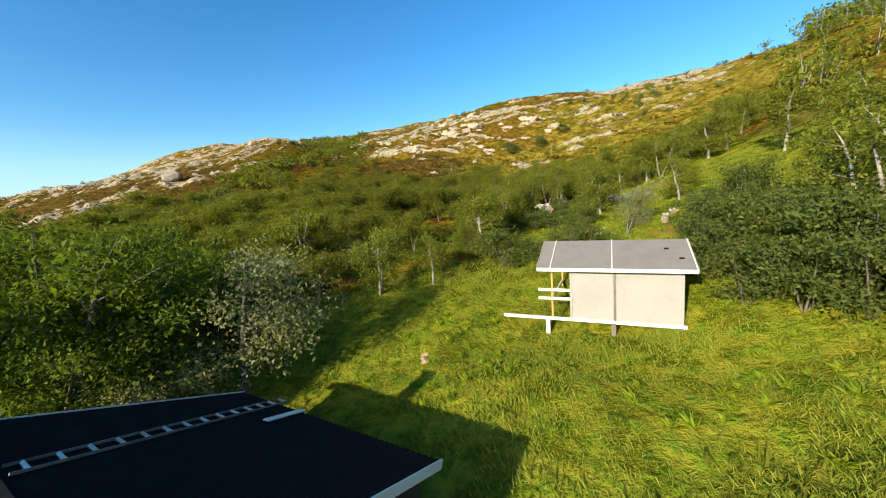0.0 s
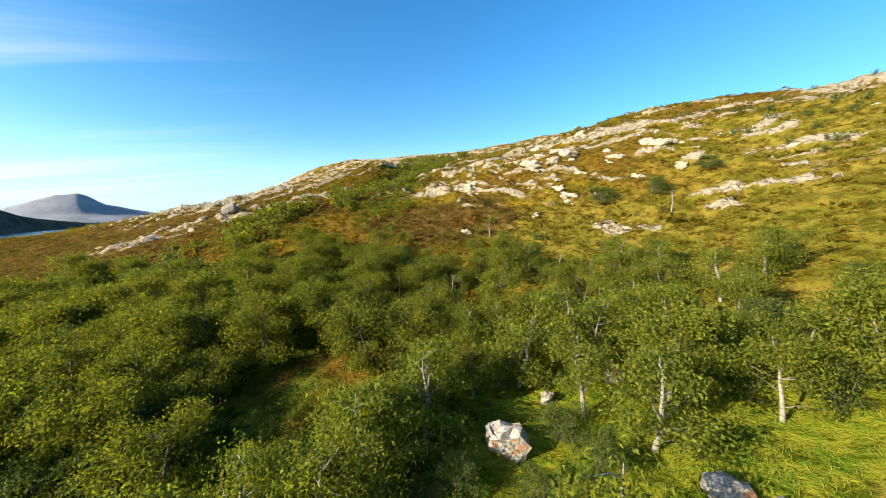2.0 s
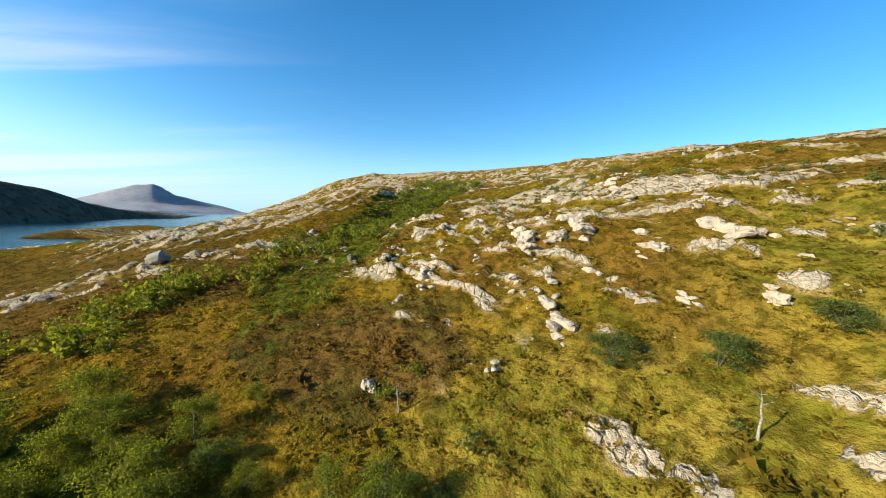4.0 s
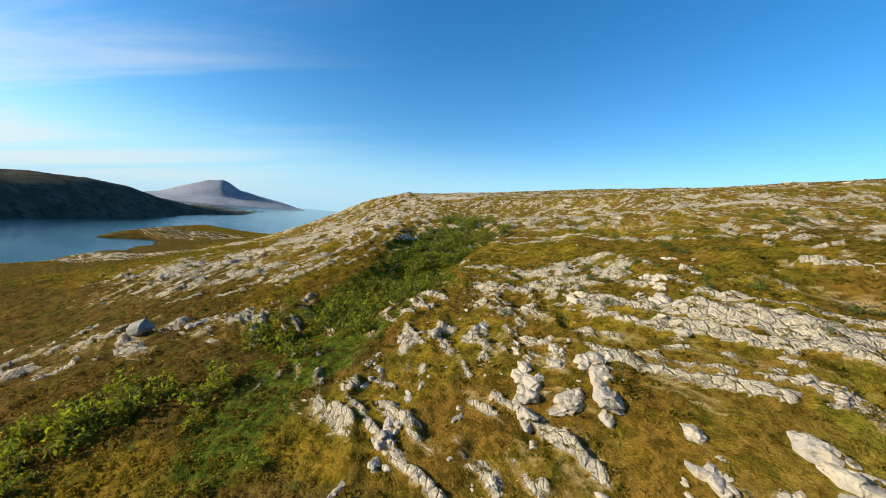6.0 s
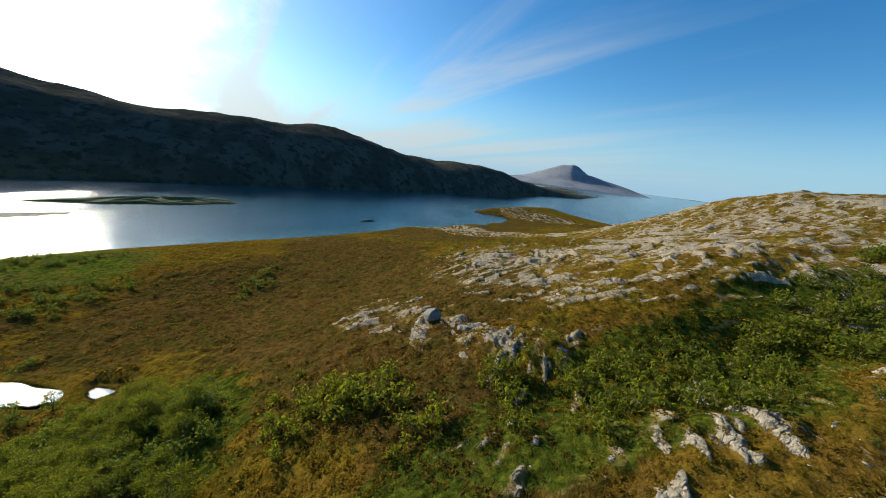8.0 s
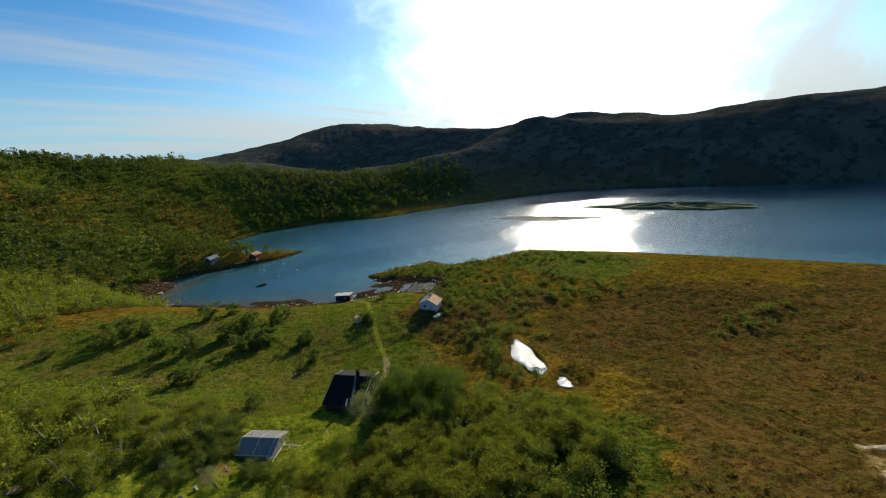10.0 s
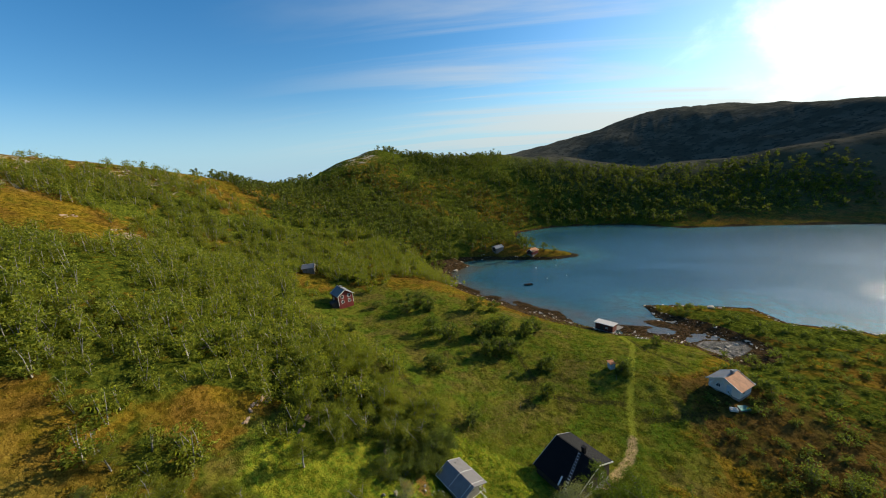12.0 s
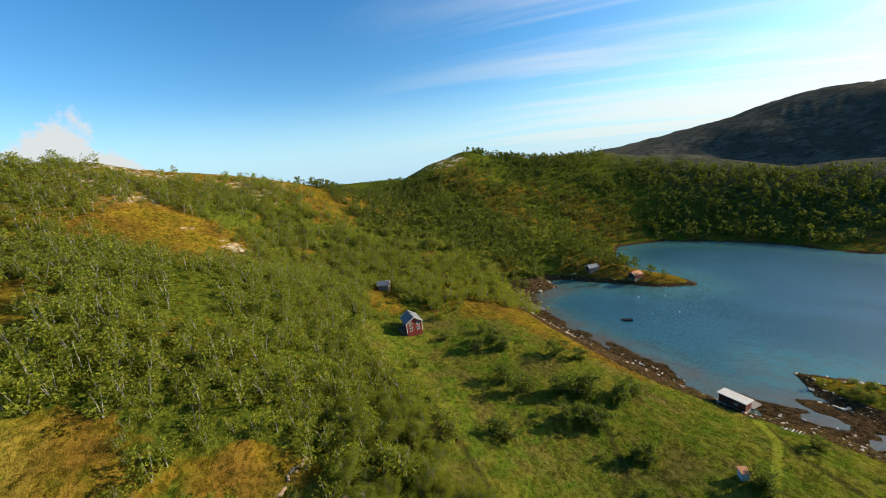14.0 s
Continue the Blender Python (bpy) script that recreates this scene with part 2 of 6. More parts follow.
    bare = m.sum("ADD", m.sum("MULTIPLY", bands, 1.1), m.sum("MULTIPLY", chunk, 0.2))
    bare = m.sum("ADD", bare, m.sum("ADD", m.sum("MULTIPLY", tilt, 0.16), m.sum("MULTIPLY", m.sum("SUBTRACT", fine, 0.5), 0.3)))
    bare = m.span(m.sum("ADD", bare, m.sum("MULTIPLY", m.att("rock"), 0.22)), 0.93, 0.97)
    bare = m.sum("MULTIPLY", bare, m.span(m.att("rock"), 0.05, 0.25))
    shown = m.sum("ADD", m.att("bare"), m.sum("ADD", m.sum("MULTIPLY", m.sum("SUBTRACT", speck, 0.5), 0.5), m.sum("MULTIPLY", m.sum("SUBTRACT", fine, 0.5), 0.35)))
    bare = m.sum("MAXIMUM", bare, m.span(shown, 0.0, 0.07))
    edge = m.sum("MULTIPLY", m.span(shown, -0.42, -0.02), m.span(mid, 0.42, 0.6))
    stone = m.mix(m.span(fine, 0.35, 0.65), (0.57, 0.455, 0.32), (0.4, 0.335, 0.25))
    stone = m.mix(m.span(speck, 0.58, 0.7), stone, (0.27, 0.235, 0.19))
    stone = m.mix(m.span(joint, 0.0, 0.035), (0.26, 0.21, 0.13), stone)
    dead = m.mix(m.span(speck, 0.45, 0.62), (0.46, 0.31, 0.12), (0.22, 0.14, 0.035))
    c = m.mix(m.sum("MULTIPLY", m.span(m.sum("ADD", bands, m.sum("MULTIPLY", fine, 0.35)), 0.66, 0.8), m.span(m.att("rock"), 0.1, 0.45, 0, 0.7)), c, dead)
    c = m.mix(m.sum("MULTIPLY", edge, 0.75), c, dead)
    c = m.mix(bare, c, stone)
    sway = m.sum("MULTIPLY", m.sum("SUBTRACT", fine, 0.5), 1.6)
    for ditch in DITCHES:
        c = m.mix(m.sum("MULTIPLY", m.lines(ditch, p, 0.7, sway), 0.7), c, (0.04, 0.034, 0.013))
    c = m.mix(m.sum("MULTIPLY", m.lines(TRACK, p, 0.75, sway), 0.7), c, (0.27, 0.27, 0.03))
    for earth in BARE_EARTH:
        c = m.mix(m.sum("MULTIPLY", m.lines(earth, p, 0.85, sway), 0.9), c, m.mix(m.span(speck, 0.4, 0.6), (0.36, 0.16, 0.05), (0.25, 0.15, 0.05)))
    c = m.mix(m.lines(GRAVEL_PATH, p, 0.75, sway), c, m.mix(m.span(speck, 0.4, 0.6), (0.44, 0.3, 0.14), (0.32, 0.22, 0.1)))
    m.colour(m.mix(m.span(big, 0.3, 0.7, 0.0, 0.35), c, m.mix(1.0, c, (0.72, 0.8, 0.7), "MULTIPLY")))
    h = m.sum("ADD", m.sum("MULTIPLY", fine, 0.8), m.sum("MULTIPLY", speck, 0.4))
    raised = m.sum("MULTIPLY", bare, m.sum("ADD", 0.25, m.sum("MULTIPLY", m.span(joint, 0.0, 0.12), m.sum("ADD", 0.2, m.sum("MULTIPLY", chunk, 0.4)))))
    m.bump(m.sum("ADD", h, m.sum("ADD", raised, m.sum("MULTIPLY", m.span(chip, 0.0, 0.1), m.sum("MULTIPLY", bare, 0.12)))), 1.0, 0.6)
    return m.m


def water_material():
    m = Mat("sea_water", 0.13, specular=0.5)
    p = m.pos
    deep = m.mix(m.span(m.noise(0.01, 3, co=p), 0.35, 0.65), (0.012, 0.06, 0.075), (0.016, 0.07, 0.082))
    shallow = m.mix(m.span(m.noise(0.22, 5, 0.6, co=p), 0.42, 0.58), (0.03, 0.125, 0.12), (0.045, 0.1, 0.08))
    c = m.mix(m.att("shallow"), deep, shallow)
    m.colour(m.mix(m.sum("MULTIPLY", m.att("tidal"), m.span(m.noise(0.18, 5, 0.6, co=p), 0.3, 0.6, 0.5, 1.0)), c, (0.095, 0.07, 0.04)))
    gust = m.span(m.noise(0.012, 3, co=m.scaled((1, 2.5, 1), p)), 0.35, 0.65, 0.5, 1.0)
    chop = m.noise(0.75, 4, 0.65, co=m.scaled((1.0, 1.7, 1), p))
    fine = m.noise(4.0, 3, 0.6, co=p)
    m.bump(m.sum("MULTIPLY", m.sum("ADD", chop, m.sum("MULTIPLY", fine, 0.35)), gust), 0.6, 0.35)
    return m.m


def plain(name, rgb, roughness=0.7, dark=0.6, scale=3.0, metallic=0.0, bump=0.15, specular=0.3, streak=None):
    """A surface of one colour with wear at two scales."""
    m = Mat(name, roughness, metallic, specular)
    co = m.scaled(streak) if streak else m.co
    a, b = m.noise(scale, 4, 0.6, co=co), m.noise(scale * 9, 3, 0.6, co=co)
    worn = tuple(v * dark for v in rgb)
    m.colour(m.mix(m.span(m.sum("ADD", m.sum("MULTIPLY", a, 0.65), m.sum("MULTIPLY", b, 0.35)), 0.38, 0.66), rgb, worn))
    m.bump(b, bump, 0.02)
    return m.m


M_GROUND, M_WATER = ground_material(), water_material()
M_WHITE = plain("white_paint", (0.7, 0.67, 0.6), 0.6, 0.86, 1.5)
M_CREAM = plain("cream_paint", (0.29, 0.272, 0.25), 0.6, 0.9, 1.2)
M_FELT = plain("grey_roofing_felt", (0.19, 0.172, 0.16), 0.85, 0.82, 1.2)
M_BLACKROOF = plain("black_roof_sheet", (0.012, 0.012, 0.013), 0.7, 0.7, 2.0, specular=0.08)
M_RED = plain("red_paint", (0.22, 0.035, 0.025), 0.7, 0.65, 2.0, streak=(1, 1, 0.25))
M_REDBROWN = plain("red_brown_paint", (0.14, 0.035, 0.022), 0.75, 0.6, 2.0, streak=(1, 1, 0.25))
M_GREYROOF = plain("grey_sheet_roof", (0.19, 0.19, 0.195), 0.5, 0.8, 1.0)
M_PALEROOF = plain("pale_sheet_roof", (0.5, 0.45, 0.39), 0.55, 0.85, 1.0)
M_RUST = plain("rusty_sheet_roof", (0.48, 0.2, 0.085), 0.75, 0.7, 1.2, streak=(1, 1, 0.2))
M_WOOD = plain("weathered_wood", (0.2, 0.17, 0.14), 0.85, 0.55, 2.0, streak=(1, 1, 0.2))
M_PINE = plain("yellow_pine_post", (0.45, 0.27, 0.09), 0.7, 0.75, 4.0)
M_DARKWOOD = plain("dark_wood", (0.06, 0.045, 0.035), 0.85, 0.6, 2.0)
M_ALU = plain("aluminium", (0.75, 0.76, 0.78), 0.3, 0.85, 3.0, metallic=1.0)
M_PANE = plain("window_glass", (0.02, 0.025, 0.03), 0.08, 0.9, 1.0, specular=0.6, bump=0.0)
M_CONCRETE = plain("concrete", (0.33, 0.31, 0.28), 0.9, 0.75, 2.0)
M_TEAL = plain("teal_tarpaulin", (0.02, 0.2, 0.17), 0.5, 0.7, 2.0)
M_PALEBLUE = plain("pale_blue_paint", (0.5, 0.6, 0.66), 0.65, 0.8, 2.0)

# ---- relief of the land: hills as (x, y, radius, height), the water's edge as a line round the sea ----
MOUNTAINS = [(600, 300, 420, 66.7), (-200, -1300, 420, 109.6), (100, 450, 190, 60.7), (-50, -900, 190, 73.0), (-1100, -150, 190, 17.1), (700, -450,
    190, 24.8), (100, 600, 190, -42.5), (-500, -900, 190, -43.1), (550, 450, 190, -35.1), (-650, -600, 190, 17.6), (250, -900, 190, 28.6), (700, 0,
    190, -22.6), (-650, -150, 190, 46.7), (-350, 600, 190, 56.0), (-950, 150, 190, 26.5)]
RIDGES = [(-540, -70, 110, 22.4), (-540, -700, 110, 38.5), (-360, -610, 110, 17.6), (-180, -520, 110, -3.0), (-360, -430, 110, 50.7), (-720, -430,
    110, 18.3), (-180, -250, 110, -14.7), (-900, -250, 110, 21.5), (270, -610, 110, 5.4), (-720, 200, 110, 26.5), (0, -610, 110, -34.4), (-270, -700,
    110, 13.9), (-630, -250, 110, 8.7)]
HILLS = [(140, 300, 85, 4.5), (350, 90, 85, 19.6), (210, -330, 85, -2.7), (0, -190, 85, -20.2), (-70, -330, 85, 29.3), (-280, -330, 85, 22.3), (-140,
    -400, 85, -30.1), (-70, 300, 85, 16.6), (-350, 300, 85, -6.6), (350, -330, 85, 0.2), (140, -330, 85, 30.3), (280, -260, 85, 43.7), (-280, 90, 85,
    -7.2), (350, -50, 85, 12.5), (140, 230, 85, 11.0), (70, -400, 85, 8.6), (350, -190, 85, -33.6), (-420, -190, 85, 26.3), (-420, 230, 85, -9.4),
    (210, -400, 85, -2.7)]
KNOLLS = [(-100, 220, 42, 7.8), (220, -180, 42, 27.1), (180, 260, 42, -5.2), (220, -140, 42, -3.0), (60, 180, 42, 4.0), (220, -60, 42, 17.3), (-140,
    -20, 42, -6.7), (-140, 180, 42, 13.4), (180, -140, 42, 2.5), (180, 220, 42, -3.8), (60, -180, 42, -14.8), (180, -20, 42, 10.6), (220, 20, 42,
    12.5), (-180, 260, 42, 14.0), (180, 60, 42, 20.5), (-20, 180, 42, 12.1), (60, -140, 42, 13.2), (-20, -20, 42, -25.9)]
BANKS = [(110, 6, 24, 7.9), (-44, 6, 24, 2.9), (-110, 138, 24, -2.3), (22, 116, 24, 9.0), (-22, 94, 24, -1.4), (-88, 28, 24, -6.1), (88, 138, 24,
    3.3), (88, 50, 24, 4.1), (-88, 116, 24, 8.2), (44, 28, 24, 3.8), (132, -60, 24, -4.7), (-22, -38, 24, 15.7), (-66, 50, 24, -1.9), (66, -16, 24,
    -10.3), (22, 50, 24, -11.8), (-22, 138, 24, 2.3), (132, -16, 24, -15.4), (44, -60, 24, 7.7)]
SHORE = [(-378, 86), (-366, 120), (-356, 123), (-325, 113), (-297, 96), (-256, 58), (-232, 34), (-184, 1), (-147, -32), (-120, -55), (-99, -70), (-84,
    -80), (-63, -76), (-46, -77), (-40, -86), (-23, -83), (-10, -79), (-14, -70), (-24, -66), (-34, -58), (-31, -51), (-24, -55), (-15, -57), (-5,
    -55), (4, -57), (20, -61), (42, -67), (66, -77), (76, -92), (70, -108), (78, -113), (72, -119), (48, -124), (31, -128), (19, -138), (30, -146),
    (50, -150), (66, -165), (72, -192), (53, -213), (22, -222), (0, -222), (-28, -212), (-66, -220), (-137, -228)]
FAR_SHORE = [(-169, -230), (-208, -229), (-218, -220), (-240, -212), (-333, -141), (-453, -48), (-567, 50), (-707, 192), (-901, 288), (-1000, 420),
    (-1500, 700), (-2300, 600), (-4900, -500), (-4900, 4900), (1500, 4900), (500, 1500), (0, 1000), (-160, 640), (-250, 500), (-330, 380), (-420,
    270), (-520, 200), (-480, 150), (-420, 105)]


def lattice(i, j, seed):
    h = np.sin(i * 127.1 + j * 311.7 + seed * 74.7) * 43758.5453
    return h - np.floor(h)


def value_noise(x, y, seed):
    i, j = np.floor(x), np.floor(y)
    u, v = x - i, y - j
    u, v = u * u * (3 - 2 * u), v * v * (3 - 2 * v)
    a, b = lattice(i, j, seed), lattice(i + 1, j, seed)
    c, d = lattice(i, j + 1, seed), lattice(i + 1, j + 1, seed)
    return a + (b - a) * u + (c - a) * v + (a - b - c + d) * u * v


def fbm(x, y, length, seed, octaves=4):
    out, amp, total = np.zeros_like(x), 1.0, 0.0
    for k in range(octaves):
        out = out + amp * value_noise(x / length, y / length, seed + 13 * k)
        total, amp, length = total + amp, amp * 0.5, length * 0.48
    return out / total - 0.5


def step(v, a, b):
    t = np.clip((v - a) / (b - a), 0, 1)
    return t * t * (3 - 2 * t)


def shore_distance(x, y):
    """Metres to the water's edge, positive on land."""
    line = SHORE + FAR_SHORE
    far, wet = np.full(x.shape, 1e9), np.zeros(x.shape, bool)
    for (ax, ay), (bx, by) in zip(line, line[1:] + line[:1]):
        ex, ey = bx - ax, by - ay
        t = np.clip(((x - ax) * ex + (y - ay) * ey) / (ex * ex + ey * ey), 0, 1)
        far = np.minimum(far, (x - ax - t * ex) ** 2 + (y - ay - t * ey) ** 2)
        wet ^= ((ay > y) != (by > y)) & (x < (bx - ax) * (y - ay) / (by - ay + 1e-12) + ax)
    return np.where(wet, -1, 1) * np.sqrt(far)


def blob(x, y, cx, cy, rx, ry, turn=0.0, soft=0.35):
    c, s = math.cos(radians(turn)), math.sin(radians(turn))
    u, v = ((x - cx) * c + (y - cy) * s) / rx, ((y - cy) * c - (x - cx) * s) / ry
    return 1 - step(np.hypot(u, v), 1 - soft, 1 + soft)


def zone(x, y, blobs):
    out = np.zeros_like(x)
    x, y = x + 14 * fbm(x, y, 26.0, 91, 3), y + 14 * fbm(x, y, 26.0, 93, 3)
    for b in blobs:
        out = np.maximum(out, blob(x, y, *b))
    return out


# where each kind of ground lies: (x, y, radius, radius, turn)
MEADOWS = [(22, 27, 15, 14, 20), (8, 6, 17, 15, 0), (10, -14, 34, 22, 10), (42, -28, 34, 22, 15), (64, -22, 20, 16, 0), (8, -40, 34, 14, 5), (-90, -50, 26, 18, -35)]
LUSH = [(21, 28, 11, 11, 20), (15, 22, 8, 6, 0), (8, 12, 16, 6, 0), (26, 40, 8, 6, 0), (10, 38, 7, 4, 0)]
GRAVEL = [(-28, -54, 6, 3, 25), (66, -79, 5, 3, 0)]
CLEARINGS = [(202, 28, 20, 60, 0), (137, 20, 24, 22, 0), (42, 27, 9, 6, 20), (52, 44, 9, 6, 0), (22, 28, 10, 8, 20)]
MOORS = [(-372, 152, 66, 56, 25), (-34, -24, 18, 15, 0), (-52, -30, 16, 12, 0), (-290, 88, 120, 46, -22), (-340, 120, 60, 40, 0), (-200, 60, 60, 40, 20), (-85, 10, 42, 30, -20), (-68, -4, 14, 12, 0), (-130, 25, 50, 26, 30), (-72, 52, 42, 34, 20), (-7, 62, 12, 6, 20), (-28, 70, 14, 8, 30), (-42, 60, 18, 12, 30)]
PALE = [(28, 58, 26, 15, 0), (42, 80, 20, 14, 0), (60, 60, 30, 14, 0)]
ROCKY = [(-385, 160, 46, 38, 25), (14, 94, 46, 26, 10), (-2, 77, 22, 8, 10), (30, 120, 60, 30, 0), (-70, 120, 60, 26, 50), (-72, 92, 34, 16, 50), (-110, 175, 70, 40, 50), (-20, 190, 110, 60, 0), (70, 160, 60, 40, -20), (30, 115, 60, 26, 10), (-52, 66, 22, 7, 50), (36, 84, 30, 16, 0), (200, 40, 40, 40, 0), (205, -20, 30, 20, 0), (230, -182, 30, 26, 0), (139, 4, 7, 4, 0), (-230, 60, 80, 26, 38)]
WOODS = [(-45, -68, 26, 9, -8), (-48, -45, 18, 14, 0), (30, 10, 16, 7, 0), (-10, 34, 26, 16, 8), (-24, 30, 19, 17, 0), (70, 20, 50, 34, 20), (120, -10, 60, 50, 0), (120, -90, 60, 50, 0), (180, -190, 120, 110, 0), (-36, 100, 9, 46, 25), (60, -250, 120, 60, 0)]


FLATS = [(45, -80, 48, 26, -25), (-14, -60, 20, 9, -10), (-30, -52, 8, 8, 0)]
POOLS = [(-40.6, 3.5, 2.4, 7.0, 3.9), (-42.6, 14.5, 1.2, 1.6, 4.6)]
YARDS = [(78, 152, 40, 46, 0, -3.2), (-33, 92, 7, 18, 8, -2.8), (-41, 118, 8, 18, 18, -2.8), (-58, 106, 7, 24, 22, 1.2), (-60, 200, 90, 40, -10, -2.6), (-140, 182, 18, 16, 0, 2.6), (18, 132, 36, 15, -5, -2.6), (190, 54, 26, 26, 0, 3.2), (168, -260, 34, 30, 0, 5.0), (213, -217, 16, 14, 0, 4.0), (-238, 78, 18, 6, 38, 2.0), (-268, 84, 12, 5, 38, 1.8), (-205, 48, 22, 7, 38, 1.6), (-300, 104, 12, 5, 30, 1.6), (-385, 165, 34, 26, 25, -1.8), (-372, 128, 9, 5, 30, 2.2), (-402, 168, 10, 6, 30, 2.4), (-345, 150, 8, 5, 20, 1.8), (-140, -395, 100, 80, 0, 19), (60, -920, 230, 170, 0, -27), (-230, -940, 120, 150, 0, -4), (-300, -690, 110, 110, 0, 10), (212, -300, 50, 42, 0, -13), (232, -178, 30, 30, 0, -3), (15, 197, 95, 36, 0, -2.5), (-644, -30, 90, 90, 0, -9), (-345, -385, 60, 60, 0, -13), (-210, -350, 110, 70, 20, 22), (20, 117, 50, 27, -5, -5.2), (-40, 157, 36, 30, 0, -4.2), (18, 166, 62, 24, 0, -2.6), (-95, 112, 24, 28, 30, -3.5), (9, 11.6, 5.5, 2.6, -22, -0.75), (9, 15.0, 5.0, 2.5, -22, -0.5)]


def rocky(x, y):
    patches = fbm(x, y, 38.0, 5, 3)
    return np.clip(zone(x, y, ROCKY) * (0.8 + 0.7 * patches), 0, 1)


def dry_ground(x, y):
    out = np.ones_like(x)
    for bx, by, rx, ry, level in POOLS:
        out = out * (1 - blob(x, y, bx, by, rx + 2, ry + 2, 0, 0.3))
    return out


def cracked(u, v, seed):
    """Cells of broken rock: a number for each cell, its lean, and how near the joint is (0 on it)."""
    iu, iv = np.floor(u), np.floor(v)
    first, second = np.full(u.shape, 9.0), np.full(u.shape, 9.0)
    level, lean = np.zeros_like(u), np.zeros_like(u)
    for du in (-1, 0, 1):
        for dv in (-1, 0, 1):
            a, b = iu + du, iv + dv
            ox, oy = u - a - 0.15 - 0.7 * lattice(a, b, seed), v - b - 0.15 - 0.7 * lattice(a, b, seed + 1)
            d = np.maximum(np.abs(ox), np.abs(oy)) * 0.6 + np.hypot(ox, oy) * 0.4
            closer = d < first
            second = np.where(closer, first, np.minimum(second, d))
            level = np.where(closer, lattice(a, b, seed + 2), level)
            lean = np.where(closer, ox * (lattice(a, b, seed + 3) - 0.3) + oy * (lattice(a, b, seed + 4) - 0.25), lean)
            first = np.minimum(first, d)
    return level, lean, second - first


GULLY_Y, GULLY_X = [40, 55, 66, 92, 116, 142, 200], [-8, -14, -21, -33, -41, -53, -85]


def outcrop(x, y):
    """Metres by which bare rock stands over the turf; below 0 it is covered. The beds run two ways, east and west of the gully."""
    out = np.full(x.shape, -1.0)
    hard = rocky(x, y)
    on = hard > 0.03
    if not on.any():
        return out
    px, py, hard = x[on], y[on], hard[on]
    west = px < np.interp(py, GULLY_Y, GULLY_X)
    way = np.where(west, radians(124), radians(-18)) + 0.5 * fbm(px, py, 30.0, 115, 2)
    wx, wy = px + 1.6 * fbm(px, py, 5.0, 111, 3), py + 1.6 * fbm(px, py, 5.0, 113, 3)
    u, v = np.cos(way) * wx + np.sin(way) * wy, np.cos(way) * wy - np.sin(way) * wx
    beds = 0.85 * fbm(u * 0.4, v, 4.2, 101, 3) + 0.16 * fbm(px, py, 15.0, 103, 2)
    big, big_lean, big_joint = cracked(u / 3.8, v / 1.45, 121)
    small, small_lean, small_joint = cracked(u / 1.35, v / 0.75, 131)
    h = np.where(west, -1.12, -1.34) + 2.6 * beds + 1.75 * (big - 0.5) + 0.7 * big_lean + 0.5 * (small - 0.5) + 0.3 * small_lean + 1.0 * np.sqrt(hard)
    h = h - 0.4 * (1 - step(big_joint, 0.0, 0.16)) - 0.2 * (1 - step(small_joint, 0.0, 0.22)) - 0.5 * fbm(px, py, 1.7, 117, 2)
    out[on] = np.where(h > 0, 0.95 * np.tanh(h / 0.95), h)
    return out


def hummocks(x, y):
    """Tussocky heath: rounded lumps with narrow hollows between."""
    lump = 1 - 2 * np.abs(fbm(x, y, 4.2, 21, 3))
    return 0.75 * (lump - 0.7) + 0.35 * fbm(x, y, 1.5, 23, 2)


def land_height(x, y, detail=True):
    d = shore_distance(x, y)
    base = np.zeros_like(x)
    for cx, cy, r, h in MOUNTAINS + RIDGES + HILLS + KNOLLS + BANKS:
        base += h * np.exp(-((x - cx) ** 2 + (y - cy) ** 2) / (2 * r * r))
    dry = np.maximum(d, 0)
    z = np.where(d > 0, base * (1 - np.exp(-dry / 30)) + 0.7 * (1 - np.exp(-dry / 3)), -0.25 - 3.2 * (1 - np.exp(d / 14)))
    away = 1 - np.exp(-((x / 330) ** 2 + ((y - 40) / 330) ** 2))
    z = np.where(d < 0, z * (1 - away) + away * np.maximum(base * d / 30 + 0.23 * d, -30), z)
    for bx, by, rx, ry, turn, dz in YARDS:
        z = z + dz * blob(x, y, bx, by, rx, ry, turn, 0.6)
    for bx, by, rx, ry, level in POOLS:
        w = blob(x, y, bx, by, rx + 3.5, ry + 3.5, 0, 0.45)
        z = z * (1 - w) + w * (level - 0.9 * blob(x, y, bx, by, rx, ry, 0, 0.3))
    tide = zone(x, y, FLATS) * step(d, -13, -5) * (d < 0)
    z = z * (1 - tide) + tide * (0.1 + 0.45 * zone(x, y, GRAVEL) + 0.5 * fbm(x, y, 5.0, 81, 3) + 0.02 * d)
    if not detail:
        return z
    near = np.exp(-((x / 330) ** 2 + ((y - 40) / 330) ** 2))
    inland = step(d, 2, 25)
    crag = 1 - 2 * np.abs(fbm(0.87 * y - 0.5 * x, 2.2 * (0.87 * x + 0.5 * y), 15.0, 3, 4))
    z = z + inland * near * rocky(x, y) * (1.9 * (crag - 0.75))
    z = z + inland * near * np.maximum(outcrop(x, y), 0)
    open_ground = 1 - 0.45 * zone(x, y, MEADOWS)
    z = z + inland * dry_ground(x, y) * near * open_ground * (1.3 * fbm(x, y, 14.0, 9, 3) + hummocks(x, y))
    rough = step(d, 10, 90) * (1 - near)
    return z + rough * (17.0 * fbm(x, y, 80.0, 31, 5) + 22.0 * step(d, 120, 420) * fbm(x, y, 260.0, 37, 4))


def ground_z(x, y):
    return float(land_height(np.array([float(x)]), np.array([float(y)]))[0])


